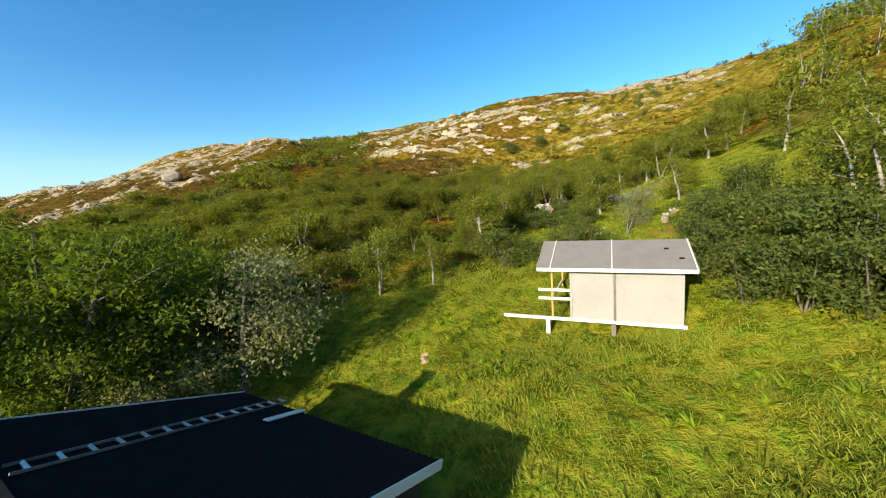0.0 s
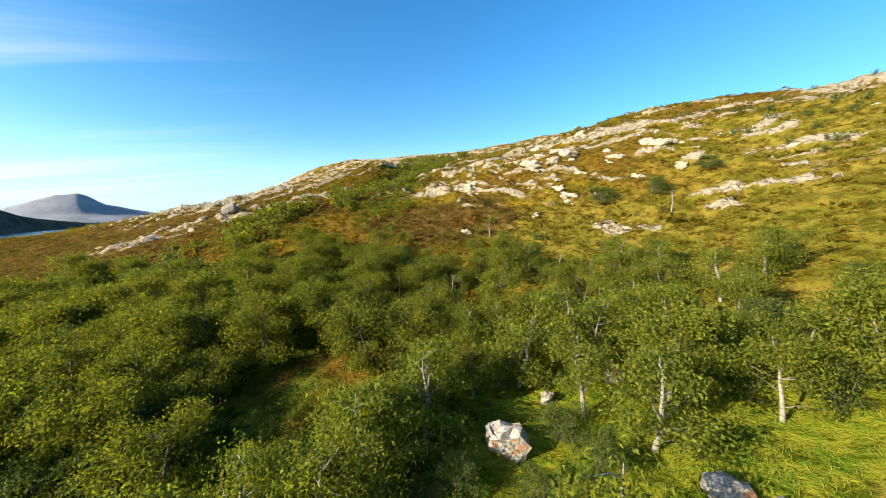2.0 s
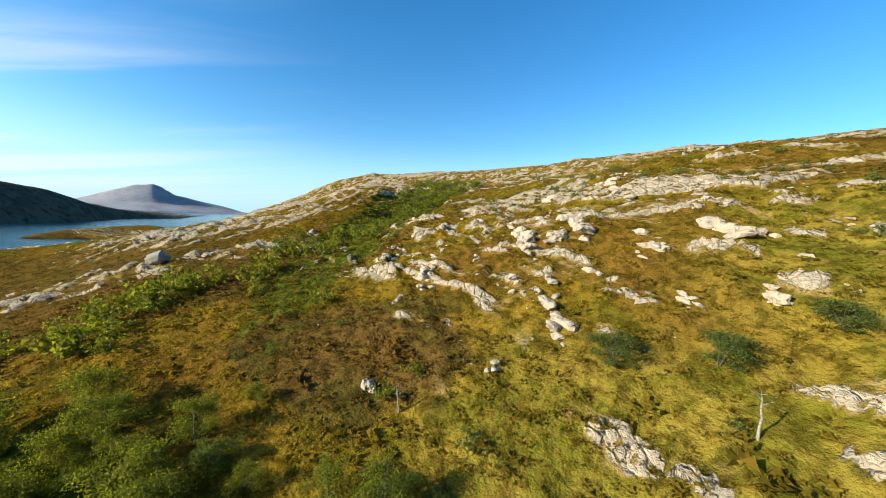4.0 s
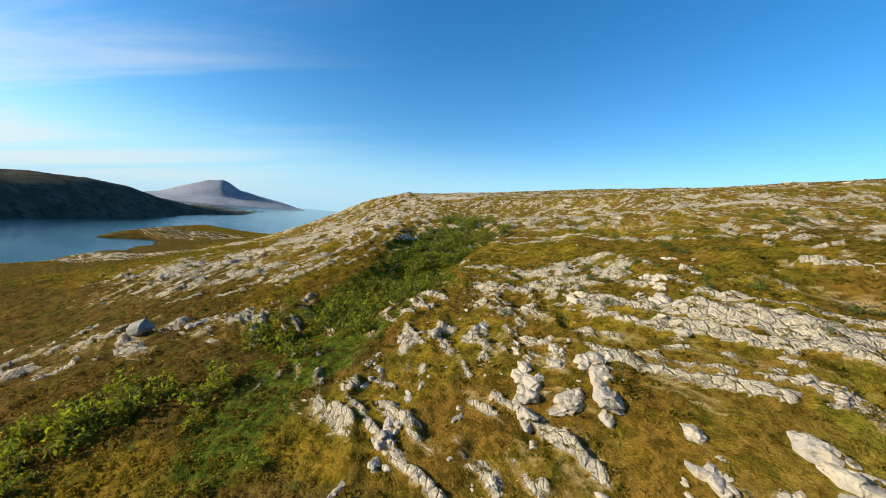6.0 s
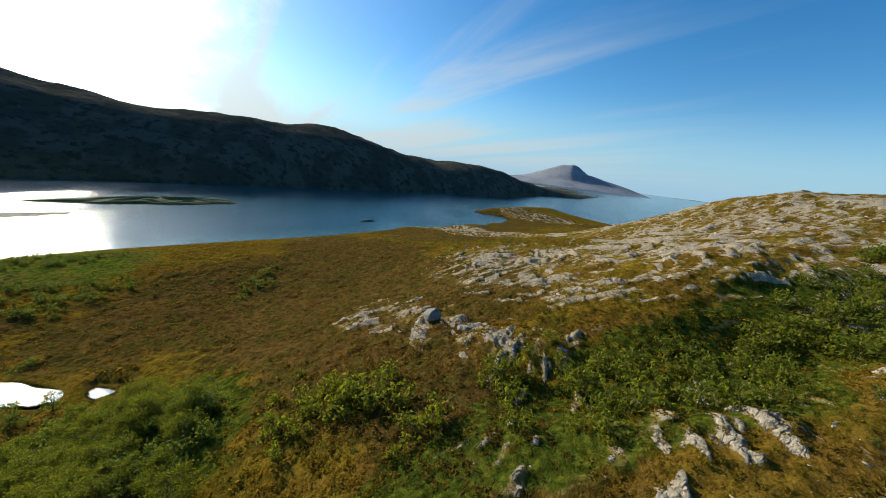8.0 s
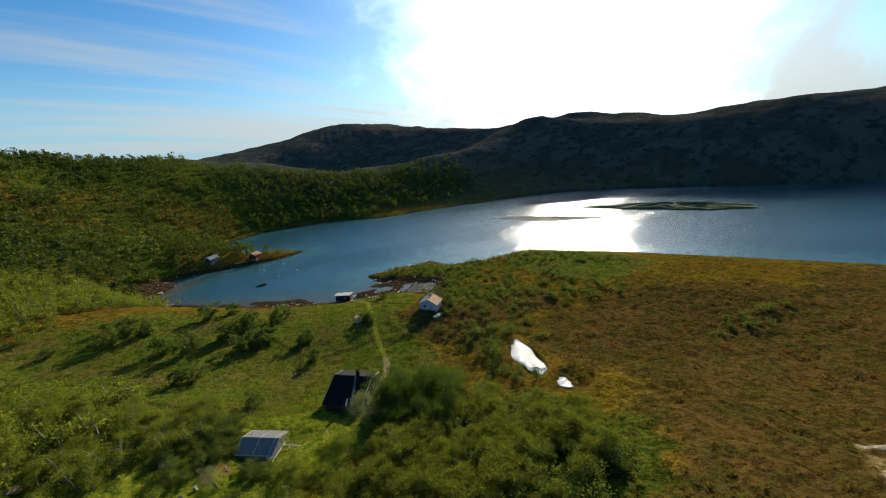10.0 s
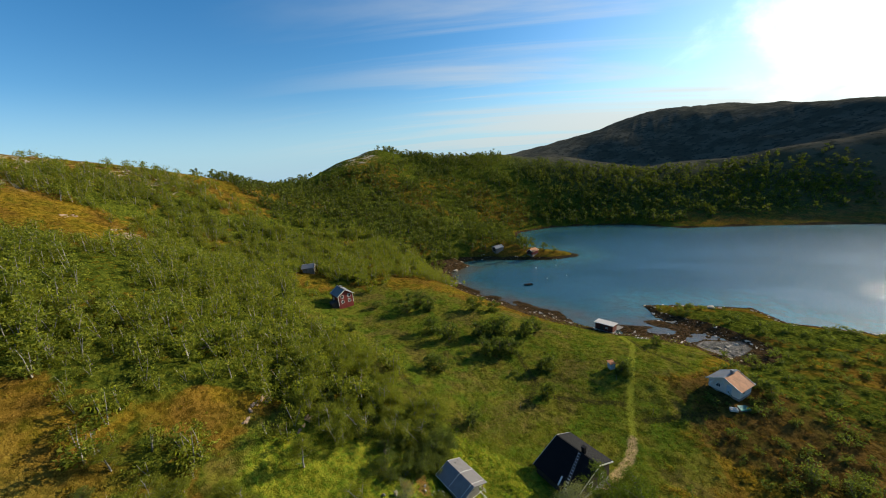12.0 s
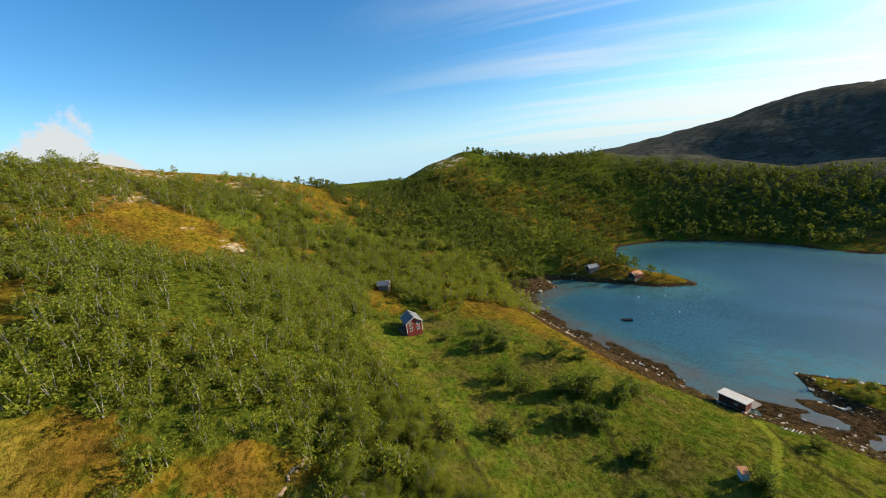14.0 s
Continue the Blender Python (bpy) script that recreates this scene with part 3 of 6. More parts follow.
def mesh_from(name, verts, faces, material, smooth=True):
    """A mesh from arrays of corners and of faces that all have as many corners."""
    verts, faces = np.asarray(verts, np.float32), np.asarray(faces, np.int32)
    me = bpy.data.meshes.new(name)
    me.vertices.add(len(verts))
    me.vertices.foreach_set("co", verts.ravel())
    me.loops.add(faces.size)
    me.loops.foreach_set("vertex_index", faces.ravel())
    me.polygons.add(len(faces))
    me.polygons.foreach_set("loop_start", np.arange(0, faces.size, faces.shape[1], dtype=np.int32))
    me.polygons.foreach_set("use_smooth", np.full(len(faces), smooth, bool))
    me.update(calc_edges=True)
    me.materials.append(material)
    return me


def spread(n, reach, tight):
    u = np.linspace(-1, 1, n)
    return tight * np.sinh(u * math.asinh(reach / tight))


def sheet(xs, ys):
    gx, gy = np.meshgrid(xs, ys)
    n, k = len(xs), len(ys)
    i = np.arange(n * k).reshape(k, n)
    faces = np.stack([i[:-1, :-1], i[:-1, 1:], i[1:, 1:], i[1:, :-1]], -1).reshape(-1, 4)
    return gx.ravel(), gy.ravel(), faces


def add_field(me, name, values):
    me.attributes.new(name, "FLOAT", "POINT").data.foreach_set("value", values.astype(np.float32))


def graded(stops, reach):
    """Grid lines: even steps between stops of (place, step), then ever wider ones out to reach."""
    inner = np.concatenate([np.arange(a, b - 0.4 * w, w) for (a, w), (b, _) in zip(stops, stops[1:])] + [[stops[-1][0]]])
    out, w = [0.0], stops[0][1]
    while out[-1] < reach:
        w *= 1.03 if out[-1] < 620 else 1.13
        out.append(out[-1] + w)
    out = np.array(out[1:])
    return np.r_[inner[0] - out[::-1], inner, inner[-1] + out]


gx, gy, gf = sheet(graded([(-112, 0.7), (-46, 0.42), (-23, 0.25), (20, 0.42), (36, 0.7), (62, 0.7)], 4800), graded([(-58, 0.7), (56, 0.42), (66, 0.25), (100, 0.42), (126, 0.7), (142, 0.7)], 4800))
gd = shore_distance(gx, gy)
ground_mesh = mesh_from("ground", np.stack([gx, gy, land_height(gx, gy)], 1), gf, M_GROUND)
add_field(ground_mesh, "rock", rocky(gx, gy) * (1 - blob(gx, gy, -12, 88, 62, 50, 0, 0.2)))
add_field(ground_mesh, "bare", outcrop(gx, gy) * (gd > 6) - 1.0 * (gd <= 6))
add_field(ground_mesh, "meadow", zone(gx, gy, MEADOWS))
add_field(ground_mesh, "lush", zone(gx, gy, LUSH))
add_field(ground_mesh, "gravel", zone(gx, gy, GRAVEL))
add_field(ground_mesh, "moor", zone(gx, gy, MOORS))
add_field(ground_mesh, "pale", zone(gx, gy, PALE))
add_field(ground_mesh, "wood", np.maximum(zone(gx, gy, WOODS) * (1 - zone(gx, gy, CLEARINGS)) * np.clip(0.75 + 2.2 * fbm(gx, gy, 24.0, 97, 3), 0.1, 1), step(np.hypot(gx, gy - 40), 230, 330) * (0.8 - 0.8 * step(-gx, 60, 200))))
add_field(ground_mesh, "far", step(np.hypot(gx, gy - 40), 230, 420) * step(-0.6 * gx - 0.8 * gy, 150, 230))
add_field(ground_mesh, "shore", 1 - step(gd - 7.0 * zone(gx, gy, FLATS), 0.5, 4.0))
ground = tagged(new("ground", ground_mesh), "heath, meadow and bare rock sloping down to the sea", "ground", kind="structure")

wx, wy, wf = sheet(spread(221, 4950, 140) - 40, spread(221, 4950, 140) - 60)
wd = -shore_distance(wx, wy)
water_mesh = mesh_from("water", np.stack([wx, wy, 0 * wx], 1), wf, M_WATER)
add_field(water_mesh, "tidal", zone(wx, wy, FLATS) * (1 - step(wd, 5, 13)))
add_field(water_mesh, "shallow", 1 - step(wd, 2, 22))
water = tagged(new("water", water_mesh), "deep blue fjord water rippled by a light wind", "water", kind="structure")


# ---- building parts ----
def part(name, bm, material, parent, label=""):
    """Links a bmesh as one mesh object under a thing or a part."""
    me = bpy.data.meshes.new(name)
    bm.normal_update()
    bm.to_mesh(me)
    bm.free()
    me.materials.append(material)
    ob = new(name, me)
    ob.parent = parent
    return tagged(ob, label)


def thing(name, m, label, category, group=""):
    ob = new(name)
    ob.empty_display_size = 0.3
    ob.matrix_basis = m
    return tagged(ob, label, category, group)


def block(bm, x0, x1, y0, y1, z0, z1, bevel=0.012):
    """A box with softened edges between two corners."""
    made = bmesh.ops.create_cube(bm, size=1)["verts"]
    for v in made:
        v.co = Vector(((x0 + x1) / 2 + v.co.x * (x1 - x0), (y0 + y1) / 2 + v.co.y * (y1 - y0), (z0 + z1) / 2 + v.co.z * (z1 - z0)))
    if bevel:
        edges = list({e for v in made for e in v.link_edges})
        bmesh.ops.bevel(bm, geom=edges, offset=bevel, segments=1, affect="EDGES")
    return bm


def boxed(*sizes, bevel=0.012):
    return block(bmesh.new(), *sizes, bevel=bevel)


def slab(corners, thick):
    """A flat plate over four corners, thick metres deep, downwards along its normal."""
    bm = bmesh.new()
    c = [Vector(p) for p in corners]
    n = (c[1] - c[0]).cross(c[3] - c[0]).normalized()
    n = n if n.z > 0 else -n
    top = [bm.verts.new(p) for p in c]
    low = [bm.verts.new(p - n * thick) for p in c]
    bm.faces.new(top)
    bm.faces.new(low[::-1])
    for i in range(4):
        bm.faces.new((top[i], low[i], low[(i + 1) % 4], top[(i + 1) % 4]))
    bmesh.ops.recalc_face_normals(bm, faces=bm.faces)
    return bm


def beam(a, b, w, h=None):
    """A squared timber from a to b."""
    a, b = Vector(a), Vector(b)
    bm = boxed(-w / 2, w / 2, -(h or w) / 2, (h or w) / 2, 0, (b - a).length, bevel=w * 0.08)
    turn = (b - a).to_track_quat("Z", "Y").to_matrix().to_4x4()
    bmesh.ops.transform(bm, matrix=Matrix.Translation(a) @ turn, verts=bm.verts)
    return bm


def gable_wall(y, half, low, eave, ridge, thick):
    """An end wall in the plane of constant x, with its gable."""
    bm = bmesh.new()
    outline = [(-half, low), (half, low), (half, eave), (0, ridge), (-half, eave)]
    one = [bm.verts.new((y, a, b)) for a, b in outline]
    two = [bm.verts.new((y - thick, a, b)) for a, b in outline]
    bm.faces.new(one)
    bm.faces.new(two[::-1])
    for i in range(5):
        bm.faces.new((one[i], two[i], two[(i + 1) % 5], one[(i + 1) % 5]))
    bmesh.ops.recalc_face_normals(bm, faces=bm.faces)
    return bm


def window(parent, x, y, z, w, h, side, trim=M_WHITE):
    """A window on a wall. side: 'x+', 'x-', 'y+' or 'y-', the way the wall faces."""
    turn = {"y-": 0, "x+": 90, "y+": 180, "x-": 270}[side]
    m = pose(x, y, z, 0, 0, turn)
    fr = bmesh.new()
    for a in ((-w / 2, -w / 2 + 0.1, -0.05, 0.03, 0, h), (w / 2 - 0.1, w / 2, -0.05, 0.03, 0, h), (-w / 2 + 0.1, w / 2 - 0.1, -0.05, 0.03, 0, 0.1), (-w / 2 + 0.1, w / 2 - 0.1, -0.05, 0.03, h - 0.1, h), (-0.03, 0.03, -0.04, 0.03, 0.1, h - 0.1)):
        block(fr, *a, bevel=0)
    bmesh.ops.transform(fr, matrix=m, verts=fr.verts)
    ob = part("window", fr, trim, parent, "white painted window frame")
    for k in (-1, 1):
        pane = boxed(min(0.03 * k, (w / 2 - 0.1) * k), max(0.03 * k, (w / 2 - 0.1) * k), -0.02, 0.01, 0.1, h - 0.1, bevel=0)
        bmesh.ops.transform(pane, matrix=m, verts=pane.verts)
        part("pane", pane, M_PANE, ob)
    return ob


def door(parent, x, y, z, w, h, side, material):
    turn = {"y-": 0, "x+": 90, "y+": 180, "x-": 270}[side]
    leaf = boxed(-w / 2, w / 2, -0.05, 0.03, 0, h)
    m = pose(x, y, z, 0, 0, turn)
    bmesh.ops.transform(leaf, matrix=m, verts=leaf.verts)
    ob = part("door", leaf, material, parent)
    knob = boxed(w / 2 - 0.12, w / 2 - 0.06, -0.1, -0.05, h * 0.48, h * 0.52)
    bmesh.ops.transform(knob, matrix=m, verts=knob.verts)
    part("door_handle", knob, M_ALU, ob)


def gabled(root, length, width, eave, ridge, wall, roofs, trim, over=0.35, thick=0.1, low=-1.0, base=M_CONCRETE):
    """A house along x with a ridge roof: foundation, four walls, two roof slopes, bargeboards, ridge cap."""
    hx, hy = length / 2, width / 2
    part("foundation", boxed(-hx + 0.05, hx - 0.05, -hy + 0.05, hy - 0.05, low, 0.25), base, root)
    for s in (-1, 1):
        part("wall", boxed(-hx + 0.12, hx - 0.12, min(s * hy, s * (hy - 0.12)), max(s * hy, s * (hy - 0.12)), 0.25, eave), wall, root)
        part("wall", gable_wall(s * hx if s > 0 else -hx + 0.12, hy, 0.25, eave, ridge - 0.03, 0.12), wall, root)
    slope = (ridge - eave) / hy
    drop = eave - slope * over
    for s, material in zip((-1, 1), roofs):
        part("roof", slab([(-hx - over, 0, ridge + 0.08), (hx + over, 0, ridge + 0.08), (hx + over, s * (hy + over), drop + 0.08), (-hx - over, s * (hy + over), drop + 0.08)], thick), material, root)
        for e in (-1, 1):
            x = e * (hx + over)
            part("bargeboard", beam((x, 0, ridge + 0.05), (x, s * (hy + over), drop + 0.05), 0.05, 0.2), trim, root)
    part("ridge_cap", boxed(-hx - over, hx + over, -0.12, 0.12, ridge + 0.07, ridge + 0.12), roofs[0], root)


# ---- the black house ----
BLACK_HOUSE = pose(-3.96, 1.99, 3.75, 0, 0, 153.9)
BLACK_TOP, BLACK_PITCH, BLACK_EAVES = 4.16, 0.394, (-5.66, 3.4)


def black_house():
    """A house along x, its ridge nearer to one side, so that one slope is the longer."""
    root = thing("black_house", BLACK_HOUSE, "old house with a black corrugated roof and white boards", "house")
    hx, (north, south) = 3.5, (BLACK_EAVES[0] + 0.36, BLACK_EAVES[1] - 0.36)
    under = lambda y: BLACK_TOP - BLACK_PITCH * abs(y) - 0.12
    part("foundation", boxed(-hx + 0.05, hx - 0.05, north + 0.05, south - 0.05, -1.0, 0.25), M_CONCRETE, root)
    part("wall", boxed(-hx + 0.12, hx - 0.12, north, north + 0.12, 0.25, under(north)), M_DARKWOOD, root)
    part("wall", boxed(-hx + 0.12, hx - 0.12, south - 0.12, south, 0.25, under(south)), M_DARKWOOD, root)
    for x in (-hx, hx - 0.12):
        bm = bmesh.new()
        outline = [(north, 0.25), (south, 0.25), (south, under(south)), (0, under(0)), (north, under(north))]
        one, two = [bm.verts.new((x, a, b)) for a, b in outline], [bm.verts.new((x + 0.12, a, b)) for a, b in outline]
        bm.faces.new(one)
        bm.faces.new(two[::-1])
        for i in range(5):
            bm.faces.new((one[i], two[i], two[(i + 1) % 5], one[(i + 1) % 5]))
        bmesh.ops.recalc_face_normals(bm, faces=bm.faces)
        part("wall", bm, M_DARKWOOD, root)
    ex = hx + 0.4
    for eave in BLACK_EAVES:
        low = BLACK_TOP - BLACK_PITCH * abs(eave)
        part("roof", slab([(-ex, 0, BLACK_TOP), (ex, 0, BLACK_TOP), (ex, eave, low), (-ex, eave, low)], 0.1), M_BLACKROOF, root)
        for x in (-ex - 0.02, ex + 0.02):
            part("bargeboard", beam((x, 0, BLACK_TOP - 0.06), (x, eave, low - 0.06), 0.04, 0.22), M_WHITE, root)
        for k in range(47):
            x = -ex + 0.08 + k * 0.166
            a, b = Vector((x, math.copysign(0.12, eave), BLACK_TOP - 0.12 * BLACK_PITCH)), Vector((x, eave, low))
            bm = bmesh.new()
            rim = [bm.verts.new(p + Vector((dx, 0, dz))) for p in (a, b) for dx, dz in ((-0.06, 0), (0, 0.05), (0.06, 0))]
            bm.faces.new((rim[0], rim[1], rim[4], rim[3]))
            bm.faces.new((rim[1], rim[2], rim[5], rim[4]))
            part("roof_rib", bm, M_BLACKROOF, root)
    part("ridge_cap", boxed(-ex, ex, -0.12, 0.12, BLACK_TOP - 0.02, BLACK_TOP + 0.04), M_BLACKROOF, root)
    part("chimney", boxed(0.75, 1.28, 0.05, 0.57, 2.6, 5.15, bevel=0.03), M_BLACKROOF, root, "black brick chimney")
    part("chimney_cap", boxed(0.7, 1.33, 0.0, 0.62, 5.15, 5.22, bevel=0.02), M_BLACKROOF, root)
    on = lambda x, y: (x, y, BLACK_TOP - BLACK_PITCH * abs(y) + 0.08)
    part("roof_board", beam(on(0.7, -4.4), on(0.95, -5.72), 0.24, 0.05), M_WHITE, root, "white board lying by the eave")
    window(root, 3.5, -1.6, 0.9, 0.9, 0.9, "x+")
    window(root, 3.5, 1.2, 0.9, 0.9, 0.9, "x+")
    door(root, -3.5, 0.5, 0.25, 0.9, 1.9, "x-", M_DARKWOOD)
    return root


def roof_ladder():
    """A ladder laid down the roof from the chimney to the eave."""
    root = thing("roof_ladder", BLACK_HOUSE, "aluminium ladder lying on the black roof slope", "ladder")
    at = lambda dx, y: Vector((0.68 + dx - 0.258 * (y + 0.2), y, BLACK_TOP - BLACK_PITCH * abs(y) + 0.1))
    for dx in (-0.21, 0.21):
        part("rail", beam(at(dx, -0.2), at(dx, -6.05), 0.03, 0.05), M_WOOD, root, "dull grey rail")
    for k in range(14):
        y = -0.4 - k * 0.42
        part("rung", beam(at(-0.21, y), at(0.21, y), 0.07, 0.04), M_ALU, root)
    return root


black_house()
roof_ladder()


# ---- the shed on posts ----
def shed():
    root = thing("shed", pose(6.07, 13.82, 0, 0, 0, -21.7), "cream plywood shed on posts with grey felt roof", "shed")
    for k, (x0, x1) in enumerate(((1.36, 3.15), (3.15, 5.62))):
        part("wall_panel", boxed(x0 + 0.01, x1 - 0.01, 0.36, 0.42, 6.12, 8.38, bevel=0.004), M_CREAM, root)
    part("wall", boxed(1.36, 5.62, 4.2, 4.27, 6.12, 8.38), M_CREAM, root)
    for x in (1.36, 5.56):
        bm = gable_wall(x + 0.06, 1.95, 6.12, 8.36, 9.2, 0.06)
        bmesh.ops.translate(bm, vec=(0, 2.31, 0), verts=bm.verts)
        part("wall", bm, M_CREAM, root)
    for x in (1.38, 3.15, 5.6):
        part("corner_board", boxed(x - 0.05, x + 0.05, 0.33, 0.365, 6.1, 8.4), M_WOOD if x == 3.15 else M_CREAM, root)
    for s, y0, y1 in ((0, 2.3, -0.02), (1, 2.3, 4.62)):
        part("roof", slab([(-0.02, y0, 9.42), (6.02, y0, 9.42), (6.02, y1, 8.5), (-0.02, y1, 8.5)], 0.09), M_FELT, root)
        for x in (0.55, 3.05, 6.0):
            n = Vector((0, -0.37, 0.93)) if s == 0 else Vector((0, 0.37, 0.93))
            part("roof_batten", beam(Vector((x, y0, 9.42)) + n * 0.02, Vector((x, y1, 8.5)) + n * 0.02, 0.04, 0.025), M_WHITE, root, "pale batten holding the felt")
    for y, n in ((-0.03, "fascia"), (4.63, "fascia")):
        part(n, boxed(-0.03, 6.03, y - 0.02, y + 0.02, 8.34, 8.5), M_WHITE, root)
    for x in (-0.04, 6.04):
        for y1 in (-0.02, 4.62):
            part("bargeboard", beam((x, 2.3, 9.38), (x, y1, 8.46), 0.03, 0.11), M_CREAM, root)
    part("floor_beam", boxed(-1.75, 5.75, 0.28, 0.4, 6.0, 6.14), M_WHITE, root, "long white floor beam jutting out")
    part("floor_beam", boxed(-0.6, 5.7, 4.2, 4.32, 5.98, 6.12), M_WOOD, root)
    part("floor", boxed(1.3, 5.66, 0.42, 4.2, 6.02, 6.1), M_WOOD, root)
    for x, y in ((0.35, 0.34), (3.1, 0.34), (5.55, 0.34), (0.35, 4.2), (3.1, 4.2), (5.55, 4.2)):
        part("post", boxed(x - 0.09, x + 0.09, y - 0.09, y + 0.09, 5.2, 6.02), M_WOOD if x > 1 else M_WHITE, root)
    part("porch_post", boxed(0.52, 0.61, 0.3, 0.39, 6.14, 8.42), M_PINE, root, "yellow pine porch post")
    part("porch_post", boxed(0.52, 0.61, 4.2, 4.29, 6.1, 8.42), M_PINE, root)
    for z in (6.95, 7.35):
        part("porch_rail", boxed(-0.05, 1.34, 0.3, 0.36, z, z + 0.13), M_WHITE, root)
    part("porch_rail", boxed(0.5, 0.58, 0.4, 4.2, 6.9, 7.02), M_WHITE, root)
    part("rear_window", boxed(1.3, 1.37, 1.4, 2.4, 7.1, 8.0), M_PANE, root)
    for x, y in ((5.15, 1.5), (5.6, 0.75)):
        z = 9.42 - 0.397 * (2.3 - y)
        part("roof_vent", boxed(x - 0.09, x + 0.09, y - 0.05, y + 0.05, z - 0.02, z + 0.05), M_BLACKROOF, root, "small black roof vent")
    return root


shed()


# ---- houses by the shore ----
def red_house():
    root = thing("red_house", pose(72, -23, ground_z(72, -23) + 0.3, 0, 0, 158), "two-storey red wooden house with grey roof", "house")
    gabled(root, 5.8, 4.8, 3.3, 4.9, M_RED, (M_GREYROOF, M_GREYROOF), M_WHITE, 0.35, base=M_RED)
    for z in (0.7, 2.3):
        for y in (-1.1, 1.1):
            window(root, 2.9, y, z, 0.95, 1.05, "x+")
        for x in (-1.8, 0.3, 2.0):
            window(root, x, 2.4, z, 0.9, 1.0, "y+")
    door(root, -1.2, -2.4, 0.25, 1.0, 2.0, "y-", M_WHITE)
    part("chimney", boxed(-0.3, 0.3, -0.3, 0.3, 4.5, 5.6), M_CONCRETE, root)
    for e in (-1, 1):
        part("corner_board", boxed(2.78, 2.93, min(e * 2.43, e * 2.28), max(e * 2.43, e * 2.28), 0.25, 3.3), M_WHITE, root)
    part("lean_to", boxed(0.2, 2.4, -4.3, -2.42, -0.8, 1.4), M_DARKWOOD, root)
    part("lean_to_roof", slab([(0.0, -2.42, 1.8), (2.6, -2.42, 1.8), (2.6, -4.5, 1.4), (0.0, -4.5, 1.4)], 0.08), M_DARKWOOD, root)


def hut():
    root = thing("hut", pose(98, -32, ground_z(98, -32) + 0.1, 0, 0, 40), "grey weathered hut half hidden among birches", "hut")
    gabled(root, 4.0, 3.2, 2.0, 3.1, M_WOOD, (M_PALEROOF, M_GREYROOF), M_WOOD, 0.3, base=M_WOOD)
    door(root, -2.0, 0, 0.25, 0.8, 1.7, "x-", M_DARKWOOD)
    window(root, 0.5, -1.6, 0.9, 0.7, 0.7, "y-")


def boathouse():
    root = thing("boathouse", pose(-1.5, -55.3, 0.9, 0, 0, -17) @ Matrix.Diagonal((0.88, 0.88, 0.88, 1)), "dark red boathouse with a pale flat roof", "boathouse")
    for x0, x1, y0, y1 in ((-2.9, 2.9, -1.5, -1.38), (-2.9, 2.9, 1.38, 1.5), (-2.9, -2.78, -1.38, 1.38), (2.78, 2.9, -1.38, 1.38)):
        part("wall", boxed(x0, x1, y0, y1, -0.1, 2.15), M_REDBROWN, root)
    for k in range(19):
        part("board", boxed(-2.88 + k * 0.305, -2.84 + k * 0.305, 1.5, 1.53, 0, 2.1, bevel=0), M_REDBROWN, root)
    part("roof", slab([(-3.25, -1.9, 2.22), (3.25, -1.9, 2.22), (3.25, 1.9, 2.5), (-3.25, 1.9, 2.5)], 0.1), M_PALEROOF, root)
    part("fascia", boxed(-3.26, 3.26, 1.88, 1.92, 2.32, 2.5), M_WHITE, root)
    part("foundation", boxed(-2.95, 2.95, -1.55, 1.55, -1.2, -0.1), M_CONCRETE, root)
    part("door", boxed(0.2, 1.3, 1.5, 1.56, 0.0, 1.7), M_DARKWOOD, root)
    window(root, -0.9, 1.5, 0.8, 0.7, 0.6, "y+")
    part("slipway", slab([(-3.4, -6.5, -0.9), (-1.4, -6.5, -0.9), (-1.4, -1.5, -0.1), (-3.4, -1.5, -0.1)], 0.12), M_WOOD, root)


def outhouse():
    root = thing("outhouse", pose(-5.6, -29.9, ground_z(-5.6, -29.9), 0, 0, 38) @ Matrix.Diagonal((0.7, 0.7, 0.75, 1)), "pale blue outhouse with rusty tin roof", "outhouse")
    for x0, x1, y0, y1 in ((-0.85, 0.85, -0.85, -0.77), (-0.85, 0.85, 0.77, 0.85), (-0.85, -0.77, -0.77, 0.77), (0.77, 0.85, -0.77, 0.77)):
        part("wall", boxed(x0, x1, y0, y1, -0.3, 2.0), M_PALEBLUE, root)
    part("roof", slab([(-1.1, -1.1, 2.25), (1.1, -1.1, 2.25), (1.1, 1.1, 2.0), (-1.1, 1.1, 2.0)], 0.07), M_RUST, root)
    part("door", boxed(-0.4, 0.4, 0.85, 0.9, 0.05, 1.75), M_WHITE, root)


def white_house():
    z = ground_z(-26.6, -29.4)
    root = thing("white_house", pose(-26.9, -29.9, z, 0, 0, 56), "white cottage with one grey and one rusty roof slope", "house")
    gabled(root, 4.0, 5.4, 2.1, 3.5, M_WHITE, (M_GREYROOF, M_RUST), M_WHITE, 0.4)
    door(root, 2.0, 0.9, 0.25, 0.85, 1.9, "x+", M_PALEBLUE)
    window(root, 2.0, -1.0, 0.9, 0.9, 0.9, "x+")
    window(root, 0.6, 2.7, 0.9, 0.9, 0.9, "y+")
    for y in (-1.9, -0.9, -0.1):
        part("porch_beam", beam((2.0, y, 2.25 - 0.2 * abs(y)), (3.2, y, 2.15 - 0.2 * abs(y)), 0.12), M_WHITE, root)
    part("chimney", boxed(-0.8, -0.3, -0.25, 0.25, 3.2, 4.2), M_CONCRETE, root)


